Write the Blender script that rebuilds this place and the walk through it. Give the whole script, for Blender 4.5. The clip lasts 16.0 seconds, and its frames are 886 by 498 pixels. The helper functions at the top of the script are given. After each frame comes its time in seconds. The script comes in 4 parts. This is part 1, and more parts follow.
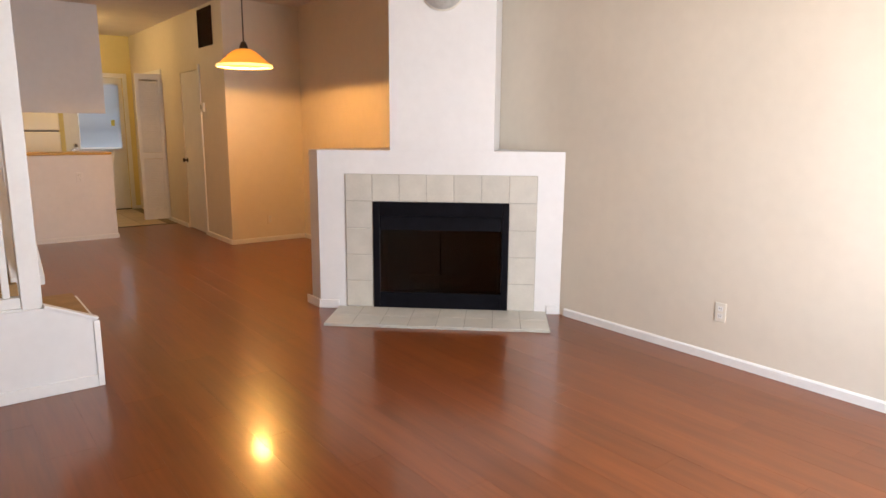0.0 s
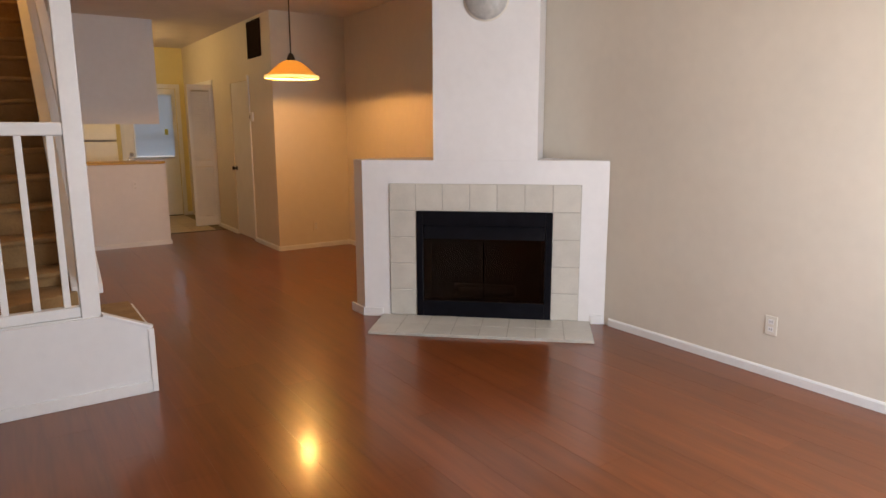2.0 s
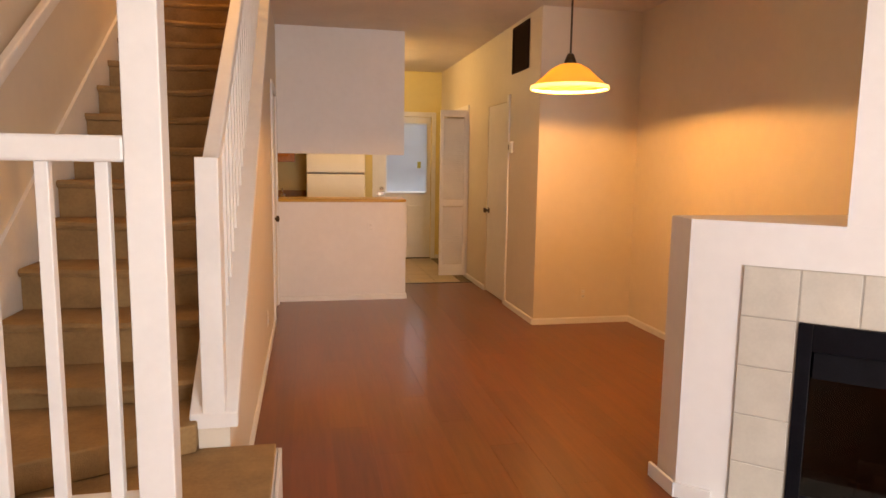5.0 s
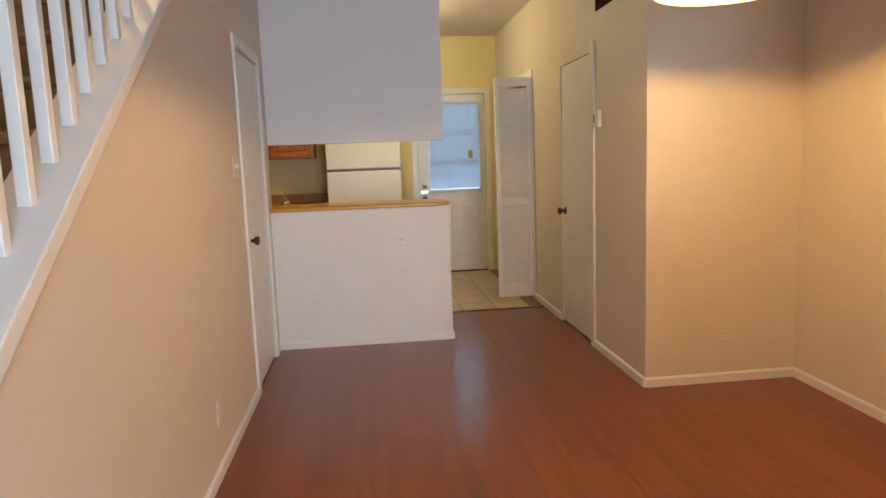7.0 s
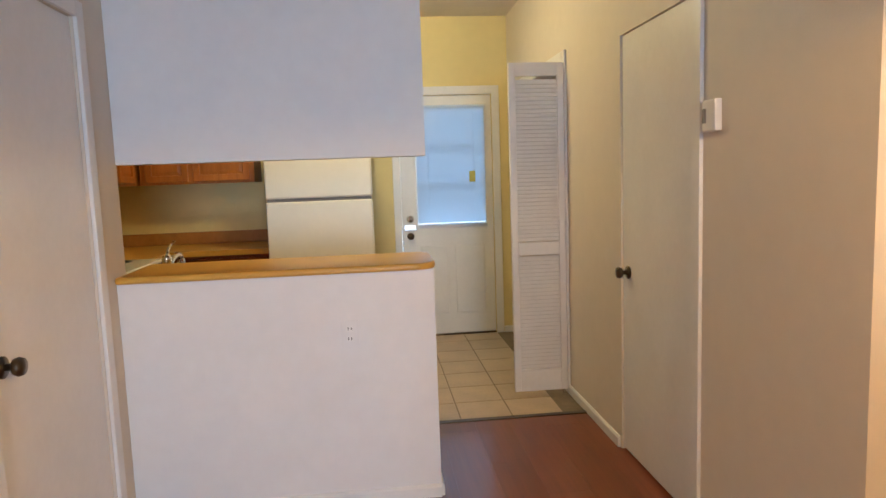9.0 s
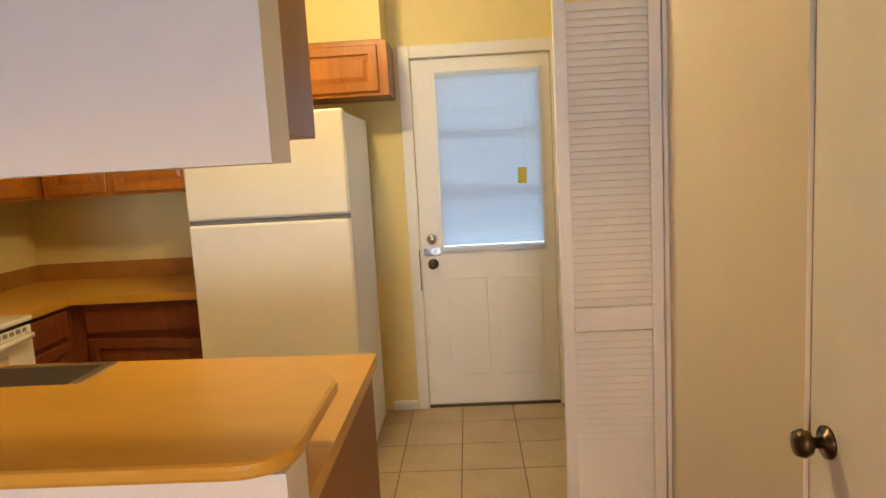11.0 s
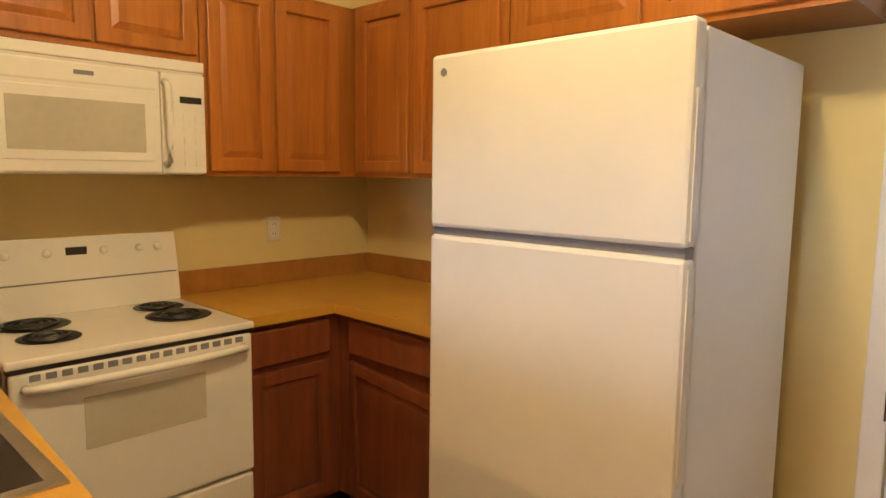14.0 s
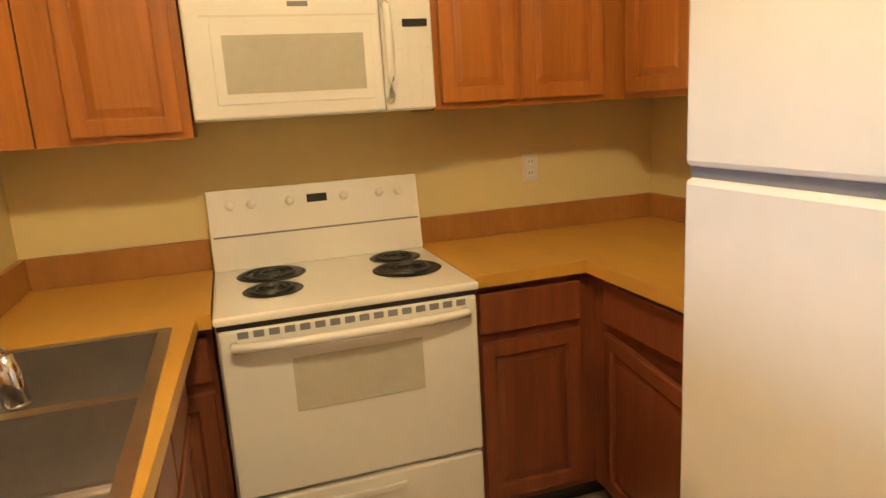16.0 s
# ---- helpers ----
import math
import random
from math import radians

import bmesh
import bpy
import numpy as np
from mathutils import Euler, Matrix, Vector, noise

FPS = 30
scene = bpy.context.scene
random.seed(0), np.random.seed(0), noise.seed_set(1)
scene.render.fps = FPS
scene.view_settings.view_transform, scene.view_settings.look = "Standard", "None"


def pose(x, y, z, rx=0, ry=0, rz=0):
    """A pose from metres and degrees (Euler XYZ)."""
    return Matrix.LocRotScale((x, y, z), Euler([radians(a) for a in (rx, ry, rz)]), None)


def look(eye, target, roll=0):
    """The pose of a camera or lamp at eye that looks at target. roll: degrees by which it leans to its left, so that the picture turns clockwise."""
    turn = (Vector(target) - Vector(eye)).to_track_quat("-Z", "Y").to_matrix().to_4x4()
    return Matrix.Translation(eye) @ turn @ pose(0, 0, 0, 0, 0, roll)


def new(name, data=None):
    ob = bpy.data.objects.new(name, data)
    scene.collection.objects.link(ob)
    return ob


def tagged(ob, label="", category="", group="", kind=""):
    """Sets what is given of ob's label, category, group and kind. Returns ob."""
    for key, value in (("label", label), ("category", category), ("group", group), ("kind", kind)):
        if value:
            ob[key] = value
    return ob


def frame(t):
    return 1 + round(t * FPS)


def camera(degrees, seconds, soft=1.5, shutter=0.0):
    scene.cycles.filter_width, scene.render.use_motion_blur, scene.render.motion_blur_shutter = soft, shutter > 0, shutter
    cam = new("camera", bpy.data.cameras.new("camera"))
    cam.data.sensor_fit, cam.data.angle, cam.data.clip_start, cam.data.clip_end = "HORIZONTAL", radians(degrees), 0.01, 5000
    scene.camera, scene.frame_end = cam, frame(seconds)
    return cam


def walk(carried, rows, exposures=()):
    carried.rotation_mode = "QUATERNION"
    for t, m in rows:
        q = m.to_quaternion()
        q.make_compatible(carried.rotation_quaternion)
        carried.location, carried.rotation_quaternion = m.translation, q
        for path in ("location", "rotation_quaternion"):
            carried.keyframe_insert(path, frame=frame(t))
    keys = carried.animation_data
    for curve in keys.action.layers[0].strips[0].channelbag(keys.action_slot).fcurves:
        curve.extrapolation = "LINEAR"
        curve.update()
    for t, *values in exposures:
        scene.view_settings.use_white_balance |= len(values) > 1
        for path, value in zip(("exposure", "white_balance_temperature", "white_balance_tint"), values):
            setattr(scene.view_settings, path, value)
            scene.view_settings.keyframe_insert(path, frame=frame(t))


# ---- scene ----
cam = camera(68.0, 16.0)
PATH = [
    (0, (1.158, -1.145, 1.373), (2.360, 0.411, 1.007), 0.4),
    (0.5, (1.287, -1.309, 1.378), (2.793, -0.052, 0.988), 0.1),
    (1, (1.128, -1.285, 1.422), (2.757, -0.199, 1.013), 0.5),
    (1.5, (1.261, -1.256, 1.405), (2.596, 0.181, 1.014), -0.6),
    (2, (1.155, -1.155, 1.423), (2.250, 0.479, 1.065), -0.2),
    (2.5, (1.223, -1.068, 1.415), (2.047, 0.714, 1.035), -0.6),
    (3, (1.315, -0.813, 1.422), (2.014, 1.033, 1.104), 0.3),
    (3.5, (1.417, -0.475, 1.430), (2.100, 1.380, 1.124), 0.3),
    (4, (1.601, 0.002, 1.421), (2.116, 1.920, 1.185), -0.9),
    (4.5, (1.726, 0.421, 1.398), (2.122, 2.360, 1.110), 0.3),
    (4.7, (1.781, 0.603, 1.407), (2.186, 2.541, 1.139), 0.9),
    (6.8, (2.273, 2.597, 1.359), (2.588, 4.558, 1.121), -2.4),
    (7, (2.297, 2.806, 1.361), (2.511, 4.776, 1.088), -2.1),
    (7.5, (2.334, 3.334, 1.394), (2.55, 5.307, 1.151), -2.6),
    (8, (2.437, 3.824, 1.376), (2.803, 5.766, 1.067), -2.4),
    (8.5, (2.533, 4.35, 1.374), (2.758, 6.314, 1.072), -1.4),
    (8.7, (2.566, 4.563, 1.386), (2.781, 6.538, 1.154), -1.8),
    (10.8, (3.143, 6.513, 1.471), (3.207, 8.502, 1.274), -3.0),
    (11, (3.183, 6.677, 1.48), (3.098, 8.659, 1.228), -3.2),
    (11.5, (3.253, 7.068, 1.458), (3.038, 9.046, 1.253), -3.0),
    (12, (3.26, 7.411, 1.437), (2.992, 9.38, 1.202), -2.7),
    (12.5, (3.246, 7.709, 1.466), (2.654, 9.606, 1.242), -2.7),
    (13, (3.242, 8.017, 1.459), (2.487, 9.861, 1.282), -0.8),
    (13.5, (3.198, 8.227, 1.442), (2.271, 9.987, 1.238), -0.9),
    (14, (3.211, 8.338, 1.439), (1.84, 9.775, 1.208), 0.7),
    (14.5, (3.263, 8.629, 1.424), (1.581, 9.65, 1.066), -0.4),
    (15, (3.19, 8.754, 1.416), (1.407, 9.543, 0.971), -2.1),
    (15.5, (3.036, 8.776, 1.421), (1.195, 9.417, 0.974), -2.4),
    (16, (2.938, 8.849, 1.42), (1.074, 9.441, 1.002), -3.4),
]
# slow drift of the automatic exposure
EXPOSURES = [(0, -1.05, 7900, 19), (0.5, -1.48, 7700, 20), (1, -1.78, 7500, 20), (1.5, -1.80, 7700, 20), (2.5, -1.10, 8100, 20), (4.0, -0.78, 9400, 26), (4.7, -0.88, 9500, 27), (7, -0.80, 6000, 6), (8.5, -0.62, 5400, 6), (11, -0.4, 6700, 11), (12, -0.28, 7200, 17), (12.5, -0.30, 8000, 22), (13.4, -0.28, 9100, 27), (14.0, -0.28, 6200, 17), (14.5, -0.28, 6050, 16), (16, 0.05, 5950, 17)]
walk(cam, [(t, look(eye, target, roll)) for t, eye, target, roll in PATH], EXPOSURES)

# ---- world, lights, exposure ----
world = bpy.data.worlds.new("sky")
scene.world = world
world.use_nodes = True
wn = world.node_tree
sky = wn.nodes.new("ShaderNodeTexSky")
sky.sky_type, sky.sun_disc = "NISHITA", False
sky.sun_elevation, sky.sun_rotation = radians(38), radians(200)
wn.links.new(sky.outputs[0], wn.nodes["Background"].inputs[0])
wn.nodes["Background"].inputs[1].default_value = 0.12


def lamp(name, kind, m, power, colour, size=0.1, size_y=None):
    data = bpy.data.lights.new(name, kind)
    data.energy, data.color = power, colour
    if kind == "AREA":
        data.size = size
        if size_y:
            data.shape, data.size_y = "RECTANGLE", size_y
    elif kind == "SUN":
        data.angle = radians(0.5)
    else:
        data.shadow_soft_size = size
    ob = new(name, data)
    ob.matrix_world = m
    return ob


# sun low over the street behind the back door; the front window lies in open shade
lamp("sun", "SUN", look((0, 0, 10), (-2.5, -9, 2.5)), 2.5, (1, 0.95, 0.86))
# sky light that enters by the front window
lamp("front_window_sky", "AREA", look((3.47, -1.372, 1.32), (2.95, 3, 0.3)), 200, (0.47, 0.71, 1.0), 1.65, 1.6).data.spread = radians(165)
# light that the bright ground outside throws up through the same window
lamp("front_window_ground", "AREA", look((3.47, -1.366, 1.30), (3.47, 3, 2.9)), 92, (1.0, 0.90, 0.74), 1.60, 1.55).data.spread = radians(165)
# daylight that the blind of the back door passes on
lamp("back_door_light", "AREA", look((3.32, 10.545, 1.49), (3.32, 8, 1.40)), 1.8, (0.66, 0.83, 1.0), 0.58, 0.98)
lamp("pendant_bulb", "POINT", pose(3.58, 5.07, 1.965), 325, (1.0, 0.54, 0.17), 0.04)
lamp("kitchen_bulb", "POINT", pose(2.50, 9.0, 2.60), 88, (1.0, 0.77, 0.36), 0.10)
lamp("stair_bulb", "POINT", pose(1.05, 6.3, 4.4), 105, (1.0, 0.60, 0.20), 0.10)


# ---- materials ----
def mat(name, base, rough=0.6, var=0.06, scale=6.0, bump=0.0, bump_scale=80.0, metal=0.0, stretch=(1, 1, 1), rand=0.0, coat=0.0, dark=None, grain=9):
    """Principled surface with a large and a fine variation of colour and roughness, fine relief and, for pieces, a random tone."""
    m = bpy.data.materials.new(name)
    m.use_nodes = True
    nt = m.node_tree
    n, link = nt.nodes, nt.links.new
    b = n["Principled BSDF"]
    geo = n.new("ShaderNodeNewGeometry")
    mp = n.new("ShaderNodeMapping")
    mp.inputs["Scale"].default_value = stretch
    link(geo.outputs["Position"], mp.inputs["Vector"])
    big = n.new("ShaderNodeTexNoise")
    big.inputs["Scale"].default_value, big.inputs["Detail"].default_value = scale, (4 if grain == 9 else 1.5)
    fine = n.new("ShaderNodeTexNoise")
    fine.inputs["Scale"].default_value, fine.inputs["Detail"].default_value = scale * grain, (3 if grain == 9 else 1)
    for t in (big, fine):
        link(mp.outputs["Vector"], t.inputs["Vector"])
    add = n.new("ShaderNodeMath")
    add.operation = "ADD"
    half = n.new("ShaderNodeMath")
    half.operation, half.inputs[1].default_value = "MULTIPLY", 0.45
    link(fine.outputs["Fac"], half.inputs[0])
    link(big.outputs["Fac"], add.inputs[0])
    link(half.outputs[0], add.inputs[1])
    ramp = n.new("ShaderNodeMapRange")
    ramp.inputs["From Min"].default_value, ramp.inputs["From Max"].default_value = 0.45, 1.0
    link(add.outputs[0], ramp.inputs["Value"])
    mix = n.new("ShaderNodeMix")
    mix.data_type = "RGBA"
    low = dark or tuple(c * (1 - 2 * var) for c in base)
    high = tuple(min(1, c * (1 + var)) for c in base)
    mix.inputs["A"].default_value, mix.inputs["B"].default_value = (*low, 1), (*high, 1)
    link(ramp.outputs[0], mix.inputs["Factor"])
    out = mix.outputs["Result"]
    if rand:
        info = n.new("ShaderNodeObjectInfo")
        span = n.new("ShaderNodeMapRange")
        span.inputs["To Min"].default_value, span.inputs["To Max"].default_value = 1 - rand, 1 + rand
        link(info.outputs["Random"], span.inputs["Value"])
        hsv = n.new("ShaderNodeHueSaturation")
        link(span.outputs[0], hsv.inputs["Value"])
        link(out, hsv.inputs["Color"])
        out = hsv.outputs["Color"]
    link(out, b.inputs["Base Color"])
    rr = n.new("ShaderNodeMapRange")
    rr.inputs["To Min"].default_value, rr.inputs["To Max"].default_value = max(0.03, rough * 0.92), min(1, rough * 1.08)
    link(big.outputs["Fac"], rr.inputs["Value"])
    link(rr.outputs[0], b.inputs["Roughness"])
    b.inputs["Metallic"].default_value = metal
    if coat:
        b.inputs["Coat Weight"].default_value, b.inputs["Coat Roughness"].default_value = coat, 0.12
    if bump:
        rel = n.new("ShaderNodeTexNoise")
        rel.inputs["Scale"].default_value, rel.inputs["Detail"].default_value = bump_scale, 3
        link(mp.outputs["Vector"], rel.inputs["Vector"])
        bp = n.new("ShaderNodeBump")
        bp.inputs["Strength"].default_value, bp.inputs["Distance"].default_value = bump, 0.004
        link(rel.outputs["Fac"], bp.inputs["Height"])
        link(bp.outputs["Normal"], b.inputs["Normal"])
    return m


def glow(name, colour, strength, base=(0.8, 0.8, 0.8)):
    m = mat(name, base, 0.4, 0.03)
    b = m.node_tree.nodes["Principled BSDF"]
    b.inputs["Emission Color"].default_value, b.inputs["Emission Strength"].default_value = (*colour, 1), strength
    return m


def glass(name, rough=0.0, tint=(1, 1, 1)):
    m = mat(name, tint, rough, 0.0)
    b = m.node_tree.nodes["Principled BSDF"]
    for l in list(b.inputs["Roughness"].links):
        m.node_tree.links.remove(l)
    b.inputs["Roughness"].default_value = rough
    b.inputs["Transmission Weight"].default_value, b.inputs["IOR"].default_value = 1.0, 1.45
    return m


WALL = mat("wall_paint_beige", (0.71, 0.640, 0.545), 0.55, 0.03, 1.5, 0.12, 160)
WALL_K = mat("kitchen_paint_cream", (0.76, 0.635, 0.29), 0.55, 0.03, 1.5, 0.12, 160)
CEIL = mat("ceiling_texture_white", (0.72, 0.66, 0.60), 0.9, 0.04, 3, 0.5, 60)
TRIM = mat("trim_paint_white", (0.80, 0.79, 0.78), 0.35, 0.03, 4, 0.05, 60)
WHITE = mat("white_wall_paint", (0.78, 0.77, 0.77), 0.5, 0.03, 2, 0.10, 160)
WOOD_FLOOR = mat("cherry_laminate", (0.195, 0.049, 0.0110), 0.29, 0.12, 2.2, stretch=(7, 0.45, 1), rand=0.10, coat=0.35, dark=(0.155, 0.037, 0.0082), grain=4)
WOOD_FLOOR.node_tree.nodes["Principled BSDF"].inputs["Specular IOR Level"].default_value = 0.4
CARPET = mat("tan_carpet", (0.36, 0.215, 0.095), 0.95, 0.14, 8, 0.9, 260)
TILE_FLOOR = mat("beige_floor_tile", (0.52, 0.40, 0.26), 0.35, 0.10, 5, 0.08, 40, rand=0.07)
GROUT = mat("grout", (0.24, 0.19, 0.13), 0.9, 0.12, 20)
TILE_FP = mat("grey_ceramic_tile", (0.57, 0.54, 0.48), 0.40, 0.05, 9, 0.06, 60, rand=0.04)
GROUT_FP = mat("grey_grout", (0.45, 0.42, 0.37), 0.9, 0.08, 20)
BLACK = mat("black_firebox_metal", (0.006, 0.006, 0.009), 0.34, 0.25, 14, 0.1, 90)
SOOT = mat("sooty_firebrick", (0.007, 0.007, 0.008), 0.9, 0.35, 9, 0.4, 40)
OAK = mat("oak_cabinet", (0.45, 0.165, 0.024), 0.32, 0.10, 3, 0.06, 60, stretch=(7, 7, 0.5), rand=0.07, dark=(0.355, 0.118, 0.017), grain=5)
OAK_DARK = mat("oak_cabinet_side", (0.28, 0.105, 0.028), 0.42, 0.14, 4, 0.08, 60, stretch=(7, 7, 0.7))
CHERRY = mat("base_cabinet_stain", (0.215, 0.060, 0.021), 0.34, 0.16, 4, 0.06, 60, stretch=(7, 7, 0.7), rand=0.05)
LAMINATE = mat("butcher_block_laminate", (0.60, 0.335, 0.048), 0.34, 0.04, 2.5, stretch=(1.0, 4, 2), dark=(0.555, 0.295, 0.040), grain=4)
ENAMEL = mat("white_enamel", (0.82, 0.80, 0.74), 0.22, 0.02, 3, 0.02, 40, coat=0.3)
FRIDGE = mat("textured_white_enamel", (0.82, 0.81, 0.77), 0.36, 0.02, 3, 0.09, 260)
# white enamel made lighter; strong lamp light on the microwave put into its colour
MICRO = mat("lamp_lit_white_enamel", (0.88, 0.86, 0.80), 0.26, 0.02, 3, 0.02, 40, coat=0.3)
GASKET = mat("grey_gasket", (0.22, 0.22, 0.24), 0.6, 0.08)
DARK = mat("dark_plastic", (0.025, 0.022, 0.02), 0.35, 0.1)
SMOKED = mat("smoked_oven_glass", (0.57, 0.54, 0.43), 0.16, 0.05, 5, coat=0.5)
CHROME = mat("chrome", (0.72, 0.70, 0.68), 0.14, 0.04, metal=1.0)
STEEL = mat("brushed_steel", (0.50, 0.47, 0.45), 0.33, 0.08, 8, metal=0.95)
BRONZE = mat("dark_bronze_knob", (0.10, 0.075, 0.05), 0.28, 0.1, metal=0.9)
COIL = mat("black_burner_coil", (0.02, 0.02, 0.02), 0.5, 0.2)
BLACK.node_tree.nodes["Principled BSDF"].inputs["Specular IOR Level"].default_value = 0.09
SOOT.node_tree.nodes["Principled BSDF"].inputs["Specular IOR Level"].default_value = 0.1
VENT = mat("brown_vent_metal", (0.035, 0.014, 0.007), 0.9, 0.12)
VENT.node_tree.nodes["Principled BSDF"].inputs["Specular IOR Level"].default_value = 0.1
PLATE = mat("ivory_switch_plate", (0.74, 0.70, 0.62), 0.4, 0.02)
SHADE = glow("alabaster_lamp_shade", (1.0, 0.62, 0.15), 1.3, (0.85, 0.68, 0.35))
SHADE_RIM = glow("alabaster_lamp_rim", (1.0, 0.66, 0.22), 3.6, (0.9, 0.75, 0.45))
FIXTURE = glow("frosted_ceiling_shade", (1.0, 0.75, 0.40), 5.0)
BLIND = mat("white_blind_slat", (0.80, 0.82, 0.86), 0.45, 0.02)


def let_through(m, colour, share):
    """Thin stuff that lets a share of the light through, scattered."""
    nt = m.node_tree
    t, x = nt.nodes.new("ShaderNodeBsdfTranslucent"), nt.nodes.new("ShaderNodeMixShader")
    t.inputs["Color"].default_value, x.inputs["Fac"].default_value = (*colour, 1), share
    nt.links.new(nt.nodes["Principled BSDF"].outputs[0], x.inputs[1])
    nt.links.new(t.outputs[0], x.inputs[2])
    nt.links.new(x.outputs[0], nt.nodes["Material Output"].inputs["Surface"])


let_through(BLIND, (0.84, 0.90, 0.97), 0.78)
let_through(SHADE, (0.98, 0.72, 0.34), 0.8)
LOUVRE = mat("glossy_white_louvre", (0.80, 0.79, 0.78), 0.24, 0.03, 4, 0.05, 60)
# laminate darkened: shade below the wall cabinets is put into this brown
UPSTAND = mat("shaded_brown_laminate", (0.40, 0.185, 0.040), 0.36, 0.06, 2.5, stretch=(4, 4, 2), dark=(0.33, 0.145, 0.030), grain=4)
PANE = glass("clear_window_glass")
BACKDROP = glow("bright_overcast_distance", (0.66, 0.83, 1.0), 3.0)
DARK_GLASS = glass("smoky_fire_glass", 0.03, (0.07, 0.07, 0.09))
DARK_GLASS.node_tree.nodes["Principled BSDF"].inputs["IOR"].default_value = 1.42
GREY_GLASS = mat("grey_frosted_glass", (0.45, 0.44, 0.42), 0.35, 0.12, 30, 0.15, 80)
PAPER = mat("yellow_paper", (0.62, 0.55, 0.12), 0.7, 0.04)
GROUND = mat("concrete_ground", (0.34, 0.33, 0.31), 0.85, 0.12, 2, 0.2, 60)


# ---- mesh helpers ----
def box(bm, x0, y0, z0, x1, y1, z1, bevel=0.0, seg=2):
    m = Matrix.Translation(((x0 + x1) / 2, (y0 + y1) / 2, (z0 + z1) / 2)) @ Matrix.Diagonal((abs(x1 - x0), abs(y1 - y0), abs(z1 - z0), 1))
    vs = bmesh.ops.create_cube(bm, size=1, matrix=m)["verts"]
    if bevel:
        es = {e for v in vs for e in v.link_edges}
        bmesh.ops.bevel(bm, geom=list(es), offset=bevel, segments=seg, affect="EDGES", profile=0.5, clamp_overlap=True)
    return bm


def boxes(*rows, bevel=0.0):
    bm = bmesh.new()
    for r in rows:
        box(bm, *r, bevel=bevel)
    return bm


def prism(pts, z0, z1, bevel=0.0):
    """An upright block over a plan outline."""
    bm = bmesh.new()
    lo = [bm.verts.new((x, y, z0)) for x, y in pts]
    hi = [bm.verts.new((x, y, z1)) for x, y in pts]
    bm.faces.new(lo[::-1]), bm.faces.new(hi)
    for i in range(len(pts)):
        j = (i + 1) % len(pts)
        bm.faces.new((lo[i], lo[j], hi[j], hi[i]))
    bmesh.ops.recalc_face_normals(bm, faces=bm.faces)
    if bevel:
        bmesh.ops.bevel(bm, geom=list(bm.edges), offset=bevel, segments=2, affect="EDGES", profile=0.5)
    return bm


def side_prism(pts, x0, x1, bevel=0.0):
    """A block with an outline in y and z, from x0 to x1."""
    bm = prism([(y, z) for y, z in pts], x0, x1)
    for v in bm.verts:
        y, z, x = v.co
        v.co = (x, y, z)
    bmesh.ops.recalc_face_normals(bm, faces=bm.faces)
    if bevel:
        bmesh.ops.bevel(bm, geom=list(bm.edges), offset=bevel, segments=2, affect="EDGES", profile=0.5)
    return bm


def rod(bm, a, b, r, seg=14, r2=None):
    a, b = Vector(a), Vector(b)
    m = Matrix.Translation((a + b) / 2) @ (b - a).to_track_quat("Z", "Y").to_matrix().to_4x4()
    bmesh.ops.create_cone(bm, cap_ends=True, segments=seg, radius1=r, radius2=r if r2 is None else r2, depth=(b - a).length, matrix=m)
    return bm


def lathe(profile, seg=40):
    """A turned body about z from (radius, height) pairs."""
    bm = bmesh.new()
    rings = [[bm.verts.new((r * math.cos(6.28318 * k / seg), r * math.sin(6.28318 * k / seg), z)) for k in range(seg)] for r, z in profile]
    for a, b in zip(rings, rings[1:]):
        for k in range(seg):
            bm.faces.new((a[k], a[(k + 1) % seg], b[(k + 1) % seg], b[k]))
    bmesh.ops.remove_doubles(bm, verts=bm.verts, dist=1e-5)
    return bm


def tube(pts, r, seg=10):
    """One bent round bar through a row of places, closed at both ends."""
    bm, rings = bmesh.new(), []
    for i, p in enumerate(pts):
        d = (Vector(pts[min(i + 1, len(pts) - 1)]) - Vector(pts[max(i - 1, 0)])).normalized()
        u = d.cross(Vector((0, 0, 1)) if abs(d.z) < 0.95 else Vector((1, 0, 0))).normalized()
        v = u.cross(d)
        rings.append([bm.verts.new(Vector(p) + r * (math.cos(6.28318 * k / seg) * u + math.sin(6.28318 * k / seg) * v)) for k in range(seg)])
    for a, b in zip(rings, rings[1:]):
        for k in range(seg):
            bm.faces.new((a[k], a[(k + 1) % seg], b[(k + 1) % seg], b[k]))
    bm.faces.new(rings[0]), bm.faces.new(rings[-1])
    bmesh.ops.recalc_face_normals(bm, faces=bm.faces)
    return bm


def moved(bm, m):
    bmesh.ops.transform(bm, matrix=m, verts=bm.verts)
    return bm


def part(name, bm, material, parent=None, label="", smooth=False):
    me = bpy.data.meshes.new(name)
    bm.to_mesh(me)
    bm.free()
    me.materials.append(material)
    if smooth:
        for p in me.polygons:
            p.use_smooth = True
    ob = new(name, me)
    if parent:
        ob.parent = parent
    if label:
        tagged(ob, label)
    return ob


def thing(name, label, category, group=""):
    return tagged(new(name), label, category, group)


def structure(name, bm, material, label="", smooth=False):
    return tagged(part(name, bm, material, None, "", smooth), label, "", "", "structure")


# ---- plan ----
XR, XL, XA, XD = 4.755, 0.615, 3.835, 1.58     # living east wall, west wall, hall east wall, dining west wall
Y0, YA, YP, YB = -1.38, 6.335, 7.64, 10.57       # front wall, closet face, peninsula wall, back wall
ZC = 2.75
XK = 0.53                                          # kitchen west wall
YT = 8.50                                          # where boards meet tiles


